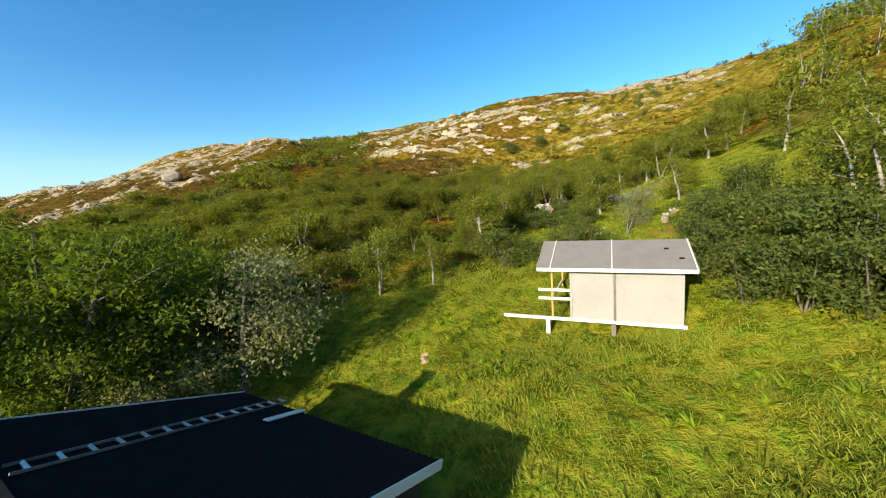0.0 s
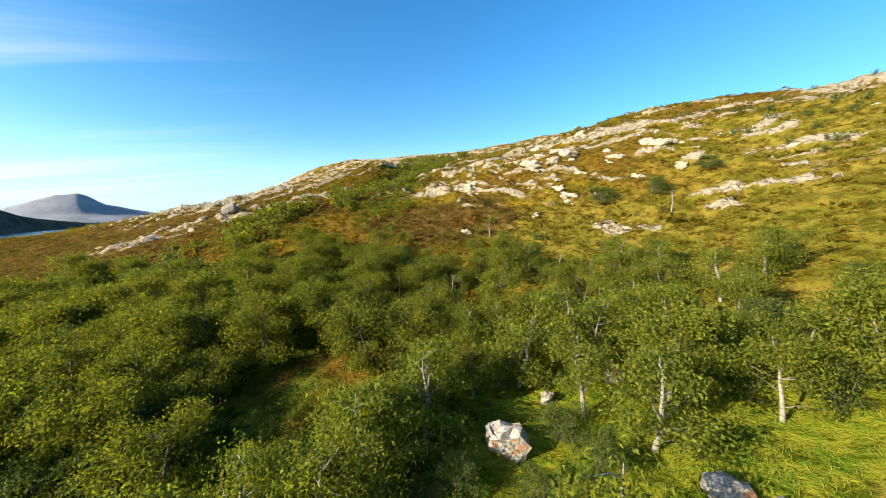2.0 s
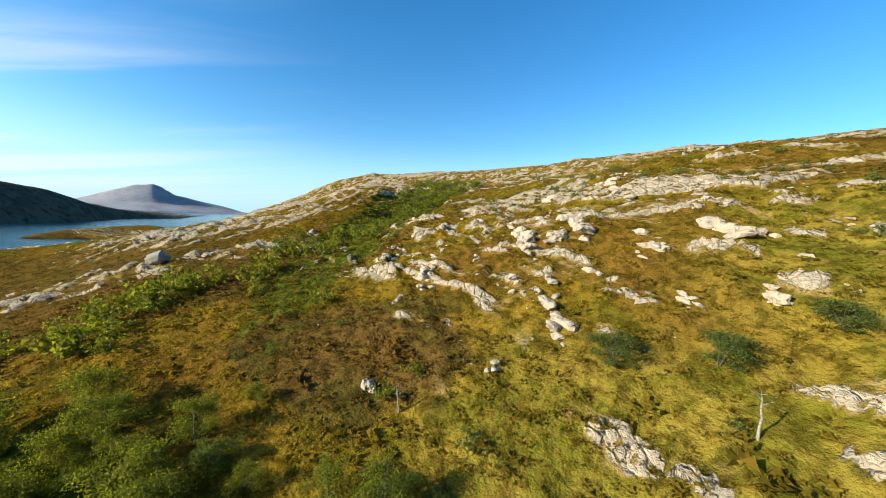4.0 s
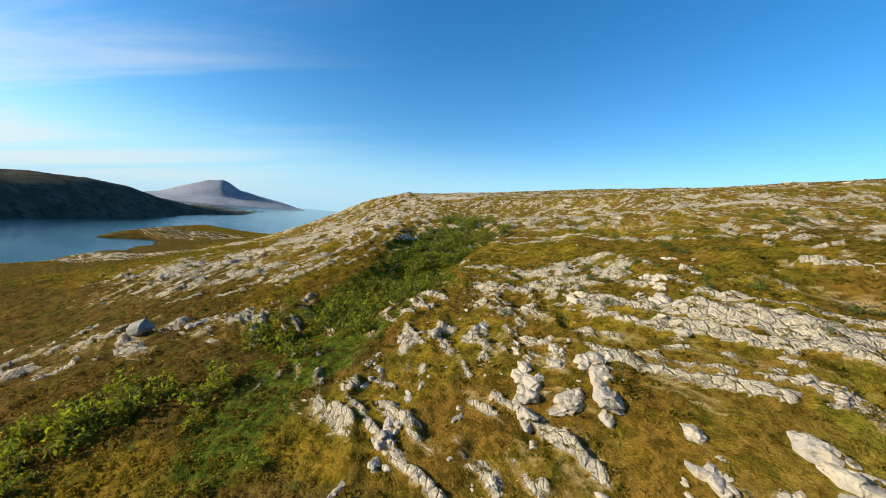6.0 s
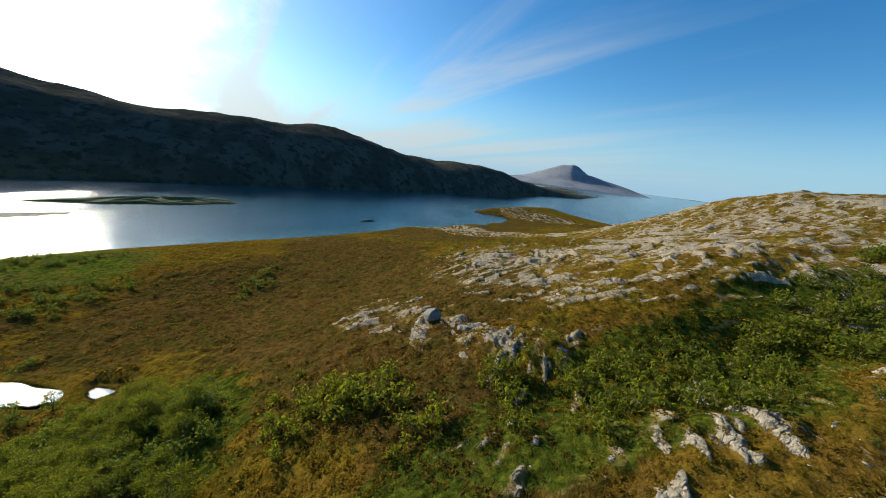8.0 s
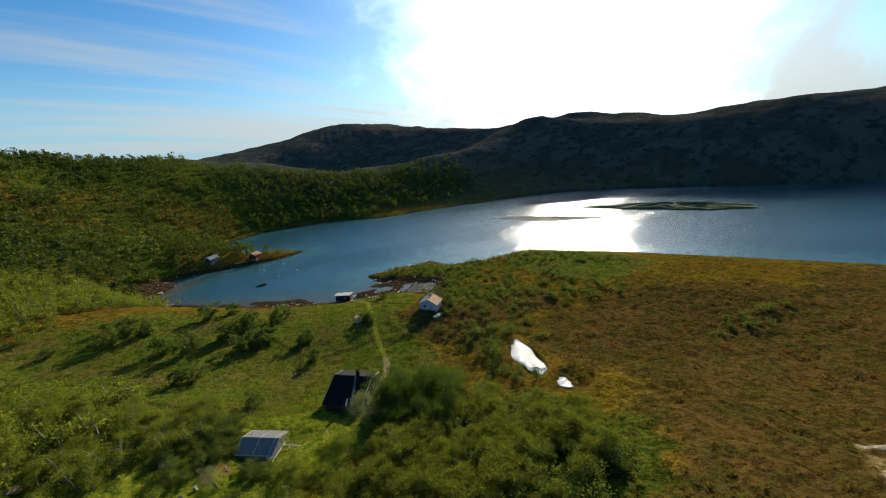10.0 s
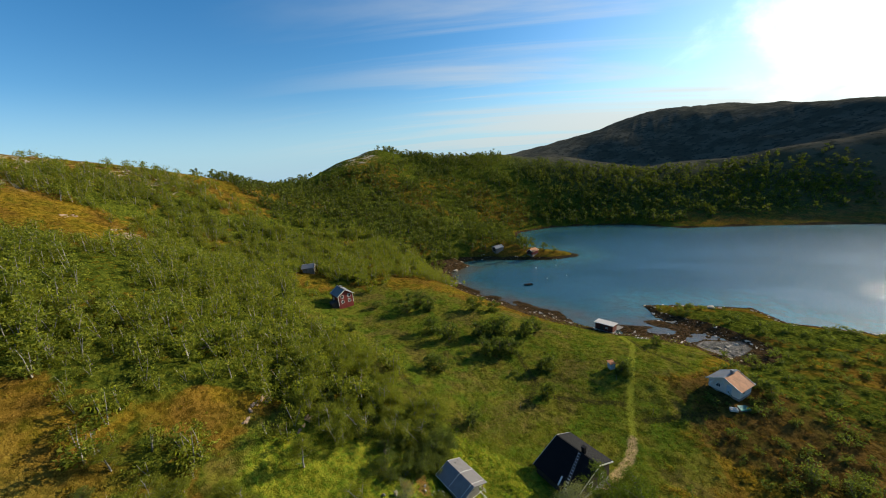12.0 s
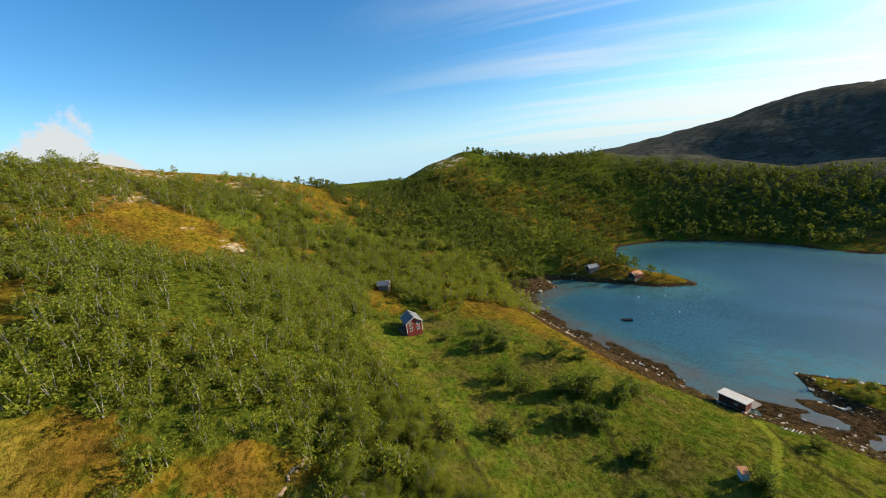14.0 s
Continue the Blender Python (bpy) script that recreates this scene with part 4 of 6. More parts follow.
def shore_boathouse(x, y, turn, wall, roof, label):
    root = thing("boathouse", pose(x, y, max(0.6, ground_z(x, y)), 0, 0, turn), label, "boathouse", "boathouses on the headland")
    gabled(root, 5.0, 3.6, 1.8, 3.0, wall, (roof, roof), M_WHITE, 0.25, base=M_WOOD)
    part("gate", boxed(2.5, 2.56, -1.1, 1.1, 0.2, 1.9), M_DARKWOOD, root)


red_house()
hut()
boathouse()
outhouse()
white_house()
shore_boathouse(43.0, -130.0, 70, M_RED, M_RUST, "small red boathouse with rusty roof on the headland")
shore_boathouse(62.0, -128.0, 60, M_WOOD, M_GREYROOF, "grey weathered boathouse under trees on the headland")


# ---- small things by the houses ----
def rowing_boat(x, y, turn):
    root = thing("rowing_boat", pose(x, y, 0, 0, 0, turn), "small dark rowing boat moored on the fjord", "boat")
    n, m = 13, 7
    vs = []
    for i in range(n):
        u = i / (n - 1)
        w = 0.68 * math.sin(math.pi * min(1, u * 0.62 + 0.36)) ** 0.8
        for j in range(m):
            a = math.pi * (j / (m - 1)) - math.pi
            vs.append((-1.9 + 3.8 * u, w * math.cos(a), 0.42 + 0.5 * math.sin(a) * (1 - 0.25 * u ** 3) + 0.25 * abs(u - 0.4) ** 2))
    fs = [(i * m + j, i * m + j + 1, (i + 1) * m + j + 1, (i + 1) * m + j) for i in range(n - 1) for j in range(m - 1)]
    bm = bmesh.new()
    bv = [bm.verts.new(v) for v in vs]
    for f in fs:
        bm.faces.new([bv[k] for k in f])
    bmesh.ops.solidify(bm, geom=bm.faces[:], thickness=0.04)
    part("hull", bm, M_DARKWOOD, root)
    for bx in (-0.9, 0.1, 1.0):
        part("thwart", boxed(bx - 0.12, bx + 0.12, -0.55, 0.55, 0.3, 0.34), M_WOOD, root)


def buoy(x, y):
    bm = bmesh.new()
    bmesh.ops.create_uvsphere(bm, u_segments=12, v_segments=8, radius=0.28)
    bmesh.ops.create_cone(bm, segments=8, radius1=0.05, radius2=0.04, depth=0.3, cap_ends=True, matrix=Matrix.Translation((0, 0, 0.36)))
    me = bpy.data.meshes.new("buoy")
    bm.to_mesh(me)
    bm.free()
    me.materials.append(M_WHITE)
    ob = new("buoy", me)
    ob.matrix_basis = pose(x, y, 0.08)
    tagged(ob, "white plastic mooring buoy floating on the water", "buoy", "mooring buoys")


rowing_boat(32.5, -88.4, 30)
for bx, by in ((27.0, -98.0), (20.0, -104.0), (28.0, -118.0), (36.0, -112.0)):
    buoy(bx, by)


def timber_stack():
    root = thing("timber_stack", pose(-10.6, -51.0, ground_z(-10.6, -51.0) + 0.02, 0, 0, 8), "grey planks lying in the shore grass", "timber")
    for k in range(7):
        part("plank", beam((-2.2 + 0.5 * k, -0.5 + 0.03 * k, 0.08), (-1.7 + 0.5 * k, 0.7 - 0.05 * k, 0.12), 0.2, 0.06), M_PALEROOF if k % 2 else M_WOOD, root)


def tarp_heap():
    x, y = -28.4, -24.8
    root = thing("tarpaulin_heap", pose(x, y, ground_z(x, y), 0, 0, 30), "teal tarpaulin over a heap of boards", "tarpaulin")
    part("board", boxed(-1.2, 1.2, -0.5, 0.5, -0.1, 0.25), M_WOOD, root)
    part("tarpaulin", slab([(-0.9, -0.7, 0.4), (0.8, -0.6, 0.55), (0.9, 0.6, 0.35), (-0.8, 0.7, 0.5)], 0.12), M_TEAL, root)
    crate = thing("fish_crate", pose(x + 1.6, y + 1.2, ground_z(x + 1.6, y + 1.2), 0, 0, 10), "white plastic crate in the grass", "crate")
    for a in ((-0.6, 0.6, -0.4, 0.4, 0, 0.06), (-0.6, 0.6, -0.4, -0.34, 0.06, 0.45), (-0.6, 0.6, 0.34, 0.4, 0.06, 0.45), (-0.6, -0.54, -0.34, 0.34, 0.06, 0.45), (0.54, 0.6, -0.34, 0.34, 0.06, 0.45)):
        part("side", boxed(*a), M_WHITE, crate)


timber_stack()
tarp_heap()


# ---- plants and rocks: materials ----
def leaf_material(name, light, dark, per="island", thin=0.42):
    m = Mat(name, 0.7, specular=0.08)
    r = m.island() if per == "island" else m.chance()
    c = m.mix(r, light, dark)
    c = m.mix(m.span(m.noise(0.35, 3, co=m.pos), 0.35, 0.65, 0.0, 0.6), c, m.mix(1.0, c, (1.12, 1.0, 0.75), "MULTIPLY"))
    m.colour(c)
    m.thin(c, (2.0, 2.0, 0.8), thin)
    return m.m


def bark_material():
    m = Mat("birch_bark", 0.8, specular=0.2)
    marks = m.noise(3.0, 4, 0.7, co=m.scaled((1, 1, 5)))
    m.colour(m.mix(m.span(marks, 0.52, 0.62), (0.27, 0.245, 0.2), (0.06, 0.05, 0.04)))
    m.bump(marks, 0.3, 0.03)
    return m.m


def stone_material():
    m = Mat("gneiss", 0.9, specular=0.25)
    a, b, c = m.noise(0.7, 5, 0.65, co=m.pos), m.noise(5.0, 5, 0.7, co=m.pos), m.noise(22.0, 3, 0.7, co=m.pos)
    col = m.mix(m.span(a, 0.35, 0.65), (0.55, 0.44, 0.31), (0.42, 0.35, 0.26))
    col = m.mix(m.span(b, 0.52, 0.68), col, (0.3, 0.265, 0.22))
    col = m.mix(m.span(m.noise(2.3, 5, 0.7, co=m.pos), 0.56, 0.66, 0, 0.8), col, (0.2, 0.17, 0.13))
    col = m.mix(m.span(m.noise(1.6, 4, co=m.pos, distort=1.0), 0.62, 0.7, 0, 0.7), col, (0.5, 0.36, 0.16))
    col = m.mix(m.span(m.chance(), 0, 1, 0, 0.3), col, (0.3, 0.28, 0.26))
    m.colour(col)
    m.bump(m.sum("ADD", m.sum("ADD", b, m.sum("MULTIPLY", c, 0.4)), m.cells(2.2, m.pos)), 1.0, 0.16)
    return m.m


M_ROWAN = leaf_material("rowan_leaves", (0.115, 0.155, 0.018), (0.035, 0.06, 0.01), thin=0.35)
M_FARLEAF = leaf_material("far_leaves", (0.125, 0.145, 0.02), (0.035, 0.05, 0.01), thin=0.25)
M_CLUMP = leaf_material("meadow_bush_leaves", (0.115, 0.14, 0.032), (0.035, 0.055, 0.014))
M_GULLY = leaf_material("gully_leaves", (0.18, 0.19, 0.026), (0.052, 0.066, 0.011), thin=0.45)
M_BIRCH = leaf_material("birch_leaves", (0.21, 0.225, 0.03), (0.06, 0.082, 0.014), thin=0.45)
M_SILVER = leaf_material("willow_leaves", (0.28, 0.28, 0.16), (0.12, 0.14, 0.065))
M_SHRUB = leaf_material("shrub_leaves", (0.13, 0.155, 0.038), (0.045, 0.066, 0.017))
M_GRASS = leaf_material("meadow_grass", (0.25, 0.24, 0.04), (0.09, 0.16, 0.015), thin=0.3)
M_TUFT = leaf_material("short_grass", (0.155, 0.155, 0.022), (0.07, 0.095, 0.012))
M_FERN = leaf_material("fern_fronds", (0.26, 0.3, 0.02), (0.13, 0.2, 0.015))
M_BARK, M_STONE = bark_material(), stone_material()
M_TAN = plain("tan_gneiss", (0.36, 0.245, 0.15), 0.9, 0.6, 0.9, bump=0.8)
M_GREYBARK = plain("grey_bark", (0.13, 0.115, 0.09), 0.9, 0.5, 3.0)


def heather_material():
    m = Mat("heather_tussocks", 0.95, specular=0.0)
    r = m.island()
    a = m.mix(m.span(r, 0.1, 0.9), (0.215, 0.145, 0.018), (0.12, 0.098, 0.012))
    brown = m.mix(r, (0.16, 0.09, 0.026), (0.09, 0.064, 0.016))
    c = m.mix(m.att("brown"), a, brown)
    c = m.mix(m.span(m.noise(9.0, 4, 0.7, co=m.pos), 0.45, 0.68), c, m.mix(1.0, c, (0.75, 0.78, 0.7), "MULTIPLY"))
    m.colour(c)
    m.bump(m.noise(14.0, 4, 0.7, co=m.pos), 0.9, 0.12)
    m.thin(c, (2.2, 2.0, 1.0), 0.4)
    return m.m


M_HEATHER = heather_material()
rng = np.random.default_rng(7)


# ---- trees ----
def tube(points, radii, sides=6):
    points, radii = np.asarray(points, float), np.asarray(radii, float)
    a = np.linspace(0, 2 * np.pi, sides, endpoint=False)
    ring = np.stack([np.cos(a), np.sin(a), 0 * a], 1)
    vs = (points[:, None, :] + ring[None] * radii[:, None, None]).reshape(-1, 3)
    i = np.arange(sides)
    fs = [np.stack([k * sides + i, k * sides + (i + 1) % sides, (k + 1) * sides + (i + 1) % sides, (k + 1) * sides + i], 1) for k in range(len(points) - 1)]
    return vs, np.concatenate(fs)


def joined(pieces):
    vs, fs, n = [], [], 0
    for v, f in pieces:
        vs.append(v)
        fs.append(f + n)
        n += len(v)
    return np.concatenate(vs), np.concatenate(fs)


def leaf_quads(centres, size, gen):
    n = len(centres)
    a = gen.normal(size=(n, 3))
    a /= np.linalg.norm(a, axis=1)[:, None]
    b = np.cross(a, gen.normal(size=(n, 3)))
    b /= np.linalg.norm(b, axis=1)[:, None]
    s = size * gen.uniform(0.6, 1.3, (n, 1))
    vs = np.stack([centres - a * s, centres + b * s * 0.75, centres + a * s * 0.9 - b * s * 0.3], 1).reshape(-1, 3)
    return vs, np.arange(3 * n).reshape(n, 3)


def tree_shape(seed, height, wide, leaves, size, stems=1, bare=0.25, limbs=11, sides=6, puffy=0.2, split=False):
    """Trunk with limbs, and a crown of leaves round the limbs' outer parts; foot at the origin."""
    gen = np.random.default_rng(seed)
    wood, tips = [], []
    for s in range(stems):
        lean = gen.normal(0, 0.06 + 0.14 * (stems > 1), 2)
        knots = 7 if sides > 4 else 4
        t = np.linspace(0, 1, knots)
        bend = np.cumsum(gen.normal(0, 0.024 * height, (knots, 2)), 0) * t[:, None] + lean * height * t[:, None]
        spine = np.c_[bend, -0.25 + t * height * gen.uniform(0.82, 0.95)]
        wood.append(tube(spine, height * (0.026 * (1 - t) ** 0.8 + 0.003) / stems ** 0.4, sides))
        for k in range(max(4, limbs // stems)):
            u = gen.uniform(bare, 0.95)
            root = np.array([np.interp(u, t, spine[:, c]) for c in range(3)])
            az, reach = gen.uniform(0, 2 * np.pi), wide * (0.35 + 0.65 * np.sin(np.pi * min(1, (u - bare) / (1 - bare) * 0.75 + 0.2))) * gen.uniform(0.6, 1.1)
            v = np.linspace(0, 1, 4)
            limb = root + np.c_[np.cos(az) * reach * v, np.sin(az) * reach * v, reach * (0.75 * v - 0.35 * v ** 2) * gen.uniform(0.4, 1.0)]
            limb[1:] += gen.normal(0, 0.05 * reach, (3, 3))
            if sides > 3:
                wood.append(tube(limb, height * 0.009 * (1 - 0.8 * v) / stems ** 0.3, min(sides - 1, 4)))
            tips += [(limb[1], 0.5), (limb[2], 0.9), (limb[3], 1.0), (0.5 * limb[2] + 0.5 * limb[3], 1.0)]
        tips.append((spine[-1], 0.8))
    at = np.array([p for p, _ in tips])
    w = np.array([q for _, q in tips])
    pick = gen.choice(len(at), leaves, p=w / w.sum())
    puff = gen.uniform(0.6, 1.25, len(at))
    centres = at[pick] + np.clip(gen.normal(0, 1, (leaves, 3)), -1.7, 1.7) * (puffy * wide * puff[pick])[:, None] * (1, 1, 0.75)
    centres[:, 2] = np.maximum(centres[:, 2], 0.12 * height)
    return wood if split else joined(wood), leaf_quads(centres, size, gen)


def tree_kind(name, label, category, group, leaf, shapes):
    """Several shapes of one kind of tree, each a trunk mesh and a crown mesh."""
    out = []
    for wood, (cv, cf) in shapes:
        wood = wood if isinstance(wood, list) else [wood]
        stout = [k == 0 or len(v) > 40 for k, (v, f) in enumerate(wood)]
        meshes = [("trunk" if big else "limb", mesh_from("trunk" if big else "limb", v, f, M_BARK if leaf in (M_BIRCH, M_BARK) else M_GREYBARK)) for big, (v, f) in zip(stout, wood)]
        out.append(meshes + [("crown", mesh_from("crown", cv, cf, leaf, False))])
    return name, label, category, group, out


def plant(kind, x, y, scale, k=0, label=""):
    name, text, category, group, meshes = kind
    root = thing(name, pose(x, y, ground_z(x, y) - 0.05, 0, 0, float(rng.uniform(0, 360))) @ Matrix.Diagonal((scale, scale, scale, 1)), label or text, category, group)
    for part_name, me in meshes[k % len(meshes)]:
        new(part_name, me).parent = root
    return root


BIRCH = tree_kind("birch_tree", "mountain birch with pale trunk and green crown", "tree", "birches on the slope", M_BIRCH, [tree_shape(100 + k, 4.6, 1.85, 4800, 0.082, 1 + (k % 3 == 2), 0.12, 20, 6, 0.17) for k in range(6)])
# trees with darker leaves: the wood's shade is put into the leaf colour
SHADE_TREE = tree_kind("shade_leaved_tree", "dense dull green tree on the slope, leaves darkened for shade", "tree", "willows on the slope", M_GULLY, [tree_shape(150 + k, 4.2, 2.1, 5600, 0.086, 1 + k % 2, 0.08, 22, 6, 0.17) for k in range(4)])
BUSHY = tree_kind("willow_bush", "low bushy willow of dull green leaves", "bush", "willow bushes", M_SHRUB, [tree_shape(200 + k, 2.6, 1.6, 4200, 0.074, 4, 0.05, 24, 6, 0.15) for k in range(4)])
CLUMP = tree_kind("meadow_bush", "rounded green willow bush standing in the meadow", "bush", "bushes in the meadow", M_CLUMP, [tree_shape(250 + k, 3.0, 1.3, 1000, 0.165, 4, 0.03, 26, 5, 0.19) for k in range(4)])
SILVERY = tree_kind("silver_willow", "grey-leaved willow tree with crooked trunk", "tree", "", M_SILVER, [tree_shape(300 + k, 5.6, 2.3, 6500, 0.075, 1 + k, 0.2, 24, split=True) for k in range(2)])
ROWAN = tree_kind("rowan_tree", "tall leafy rowan tree beside the black house", "tree", "rowans by the house", M_ROWAN, [tree_shape(400 + k, 8.0, 3.0, 15000, 0.095, 2, 0.06, 48, 6, 0.16) for k in range(2)])
SNAG = tree_kind("dead_birch", "dead white birch trunk with bare crooked limbs", "tree", "dead birches", M_BARK, [tree_shape(500 + k, 3.2, 1.1, 40, 0.03, 1, 0.4, 7) for k in range(3)])

for i, (x, y, s) in enumerate(((-9.9, 7.8, 1.08), (-12.4, 9.4, 1.2), (-17.5, 12.5, 1.15), (-14.5, 15.5, 0.8), (-15.4, 6.0, 0.85), (-20.5, 8.5, 0.95), (-19.0, 19.0, 0.8), (-11.2, 12.6, 0.8), (-9.8, 16.6, 0.6), (-16.2, 9.4, 1.0), (-10.8, 7.2, 0.65))):
    plant(ROWAN, x, y, s, i)
for i, (x, y, s) in enumerate(((-6.5, 10.9, 1.28), (13.5, 21.8, 0.6), (-7.8, 6.6, 0.75))):
    plant(SILVERY, x, y, s, i)
for i, (x, y, s) in enumerate(((0.6, 20.3, 0.75), (14.4, 28.7, 1.0), (18.9, 25.3, 0.8), (26.5, 21.0, 1.0), (22.8, 38.0, 1.0), (-2.7, 19.4, 1.0), (15.5, 48.0, 0.7), (7.2, 33.4, 1.1), (9.8, 39.0, 1.1), (15.6, 34.8, 1.0), (16.4, 38.0, 1.05), (13.2, 36.6, 0.85), (27.5, 27.0, 1.05), (4.0, 27.5, 0.95), (-10.0, 24.0, 1.15), (30.0, 16.0, 1.0))):
    plant(BIRCH, x, y, s, i)
for i, (x, y, s) in enumerate(((13.6, 11.9, 1.15), (14.6, 10.6, 1.2), (15.5, 9.4, 1.25), (16.4, 10.6, 1.35), (17.3, 8.6, 1.2), (16.2, 12.4, 1.4), (18.6, 10.2, 1.4), (18.4, 7.6, 1.1), (19.8, 8.6, 1.3), (5.3, 21.4, 1.2), (9.6, 20.4, 0.95), (12.2, 26.2, 0.7), (9.4, 31.4, 0.6), (12.3, 31.6, 0.5), (12.6, 34.8, 0.6), (11.0, 28.9, 0.6), (12.9, 28.2, 0.5), (9.0, 28.6, 0.8), (15.4, 30.6, 0.5), (14.0, 33.2, 0.55), (19.3, 20.2, 1.15), (14.2, 14.8, 1.0), (14.8, 12.8, 0.9), (15.2, 16.6, 1.05), (16.6, 18.6, 0.8), (17.9, 20.4, 0.8), (16.2, 14.6, 0.9), (17.6, 16.4, 0.85), (18.2, 12.0, 0.95), (15.4, 17.2, 0.7), (20.0, 14.4, 1.0), (10.9, 24.6, 0.6), (21.8, 11.8, 1.0), (24.5, 9.2, 1.1), (21.5, 16.6, 1.0), (12.6, 67.0, 0.9), (17.8, 68.4, 0.95), (23.2, 70.7, 0.8), (8.0, 20.4, 0.8))):
    plant(BUSHY, x, y, s, i)
for i, (x, y, s) in enumerate(((9.7, 51.9, 1.0), (-2.0, 45.4, 0.9), (2.1, 46.7, 0.9), (1.2, 59.4, 0.8), (19.1, 64.3, 0.9), (23.5, 43.0, 1.0), (44.1, 42.5, 1.3))):
    plant(SNAG, x, y, s, i)

def elder(x, y, scale):
    """A bush with flat white flower heads over its top."""
    root = plant(BUSHY, x, y, scale, 1, "leafy elder bush with flat white flower heads")
    root.name = "elder_bush"
    gen = np.random.default_rng(77)
    for k in range(13):
        a, up = gen.uniform(0, 2 * np.pi), gen.uniform(0.45, 0.95)
        r = 1.5 * math.sqrt(1 - up ** 2) + 0.25
        at = np.array([r * math.cos(a), r * math.sin(a), 0.6 + 2.0 * up])
        w = np.linspace(0, 2 * np.pi, 12, endpoint=False)
        rim = at + np.c_[np.cos(w), np.sin(w), 0.3 * np.sin(5 * w)] * (0.045 + 0.02 * gen.uniform(size=(12, 1)))
        fan = np.array([(12, i, (i + 1) % 12) for i in range(12)])
        part_mesh = mesh_from("flower_head", np.r_[rim, [at + (0, 0, 0.035)]], fan, M_WHITE, False)
        new("flower_head", part_mesh).parent = root


elder(10.7, 19.3, 0.72)

# bushes dotted over the meadow towards the fjord
for i, (x, y, s) in enumerate(((51.8, -29.5, 1.0), (51.2, -35.9, 1.2), (46.5, -34.0, 1.1), (39.1, -24.2, 1.2), (33.5, -23.4, 1.3), (27.2, -29.4, 1.3), (24.0, -31.5, 1.4), (21.9, -34.2, 1.4), (22.2, -22.3, 1.2), (17.4, -26.7, 1.3), (19.5, -24.8, 1.3), (30.3, -9.2, 1.0), (27.8, -10.0, 1.0), (15.5, -40.5, 1.2), (17.0, -36.5, 1.4), (5.2, -15.2, 0.9), (14.4, 1.6, 0.8), (7.1, -25.3, 0.9), (8.8, -23.6, 0.9), (56.0, -37.0, 0.7), (62.0, -27.0, 0.6), (57.9, -11.7, 0.7), (-7.8, -29.0, 0.8), (-9.2, -28.0, 0.8), (-8.6, -30.3, 0.7), (-14.5, -46.5, 0.7), (-31.5, -33.5, 0.9), (-33.5, -31.0, 0.9), (35.0, -42.0, 1.2), (30.0, -45.5, 1.0))):
    plant(CLUMP, x, y, s * 1.4, i)


def pole(x, y, tall, lean):
    bm = bmesh.new()
    bmesh.ops.create_cone(bm, segments=8, radius1=0.05, radius2=0.04, depth=tall + 0.3, cap_ends=True, matrix=Matrix.Translation((0, 0, tall / 2 - 0.15)))
    me = bpy.data.meshes.new("fence_post")
    bm.to_mesh(me)
    bm.free()
    me.materials.append(M_WOOD)
    ob = new("fence_post", me)
    ob.matrix_basis = pose(x, y, ground_z(x, y), lean, lean * 0.6, 20)
    tagged(ob, "leaning grey fence post standing in the grass", "post", "old fence posts")


for i, (x, y) in enumerate(((-8.0, 19.1), (-12.0, 20.5), (-4.6, 17.8), (9.0, -9.0), (-14.0, -18.0), (-7.0, -26.0))):
    pole(x, y, 1.3, (14, -8, 5, 3, -6, 7)[i])


def scattered(n, box, chance, gap, seed):
    """Up to n places in a box, kept by chance(x, y), no two nearer than gap."""
    gen = np.random.default_rng(seed)
    x, y = gen.uniform(box[0], box[1], n * 6), gen.uniform(box[2], box[3], n * 6)
    keep = gen.uniform(size=n * 6) < chance(x, y)
    x, y = x[keep], y[keep]
    taken, out = set(), []
    for k in range(len(x)):
        cell = (int(x[k] // gap), int(y[k] // gap))
        if cell in taken:
            continue
        taken.add(cell)
        out.append(k)
        if len(out) == n:
            break
    return x[out], y[out]


def clear(x, y):
    """0 on houses, paths and bare rock, 1 elsewhere."""
    keep = np.ones_like(x)
    for cx, cy, r in ((-3, 2, 6.5), (9, 13.5, 4.4), (72, -23, 6), (98, -32, 4), (-1.5, -55, 5), (-27, -29.5, 5.5), (-5.6, -30, 2.5), (43, -130, 4), (62, -128, 4)):
        keep *= np.hypot(x - cx, y - cy) > r
    return keep


def off_floors(x, y):
    """0 inside the shed's and the black house's own walls, 1 elsewhere."""
    u, v = 0.929 * (x - 6.07) - 0.37 * (y - 13.82), 0.37 * (x - 6.07) + 0.929 * (y - 13.82)
    a, b = -0.898 * (x + 3.96) + 0.44 * (y - 1.99), -0.44 * (x + 3.96) - 0.898 * (y - 1.99)
    return 1.0 * ((u < 1.2) | (u > 5.8) | (v < 0.2) | (v > 4.4)) * ((np.abs(a) > 3.6) | (b < -5.4) | (b > 3.1))


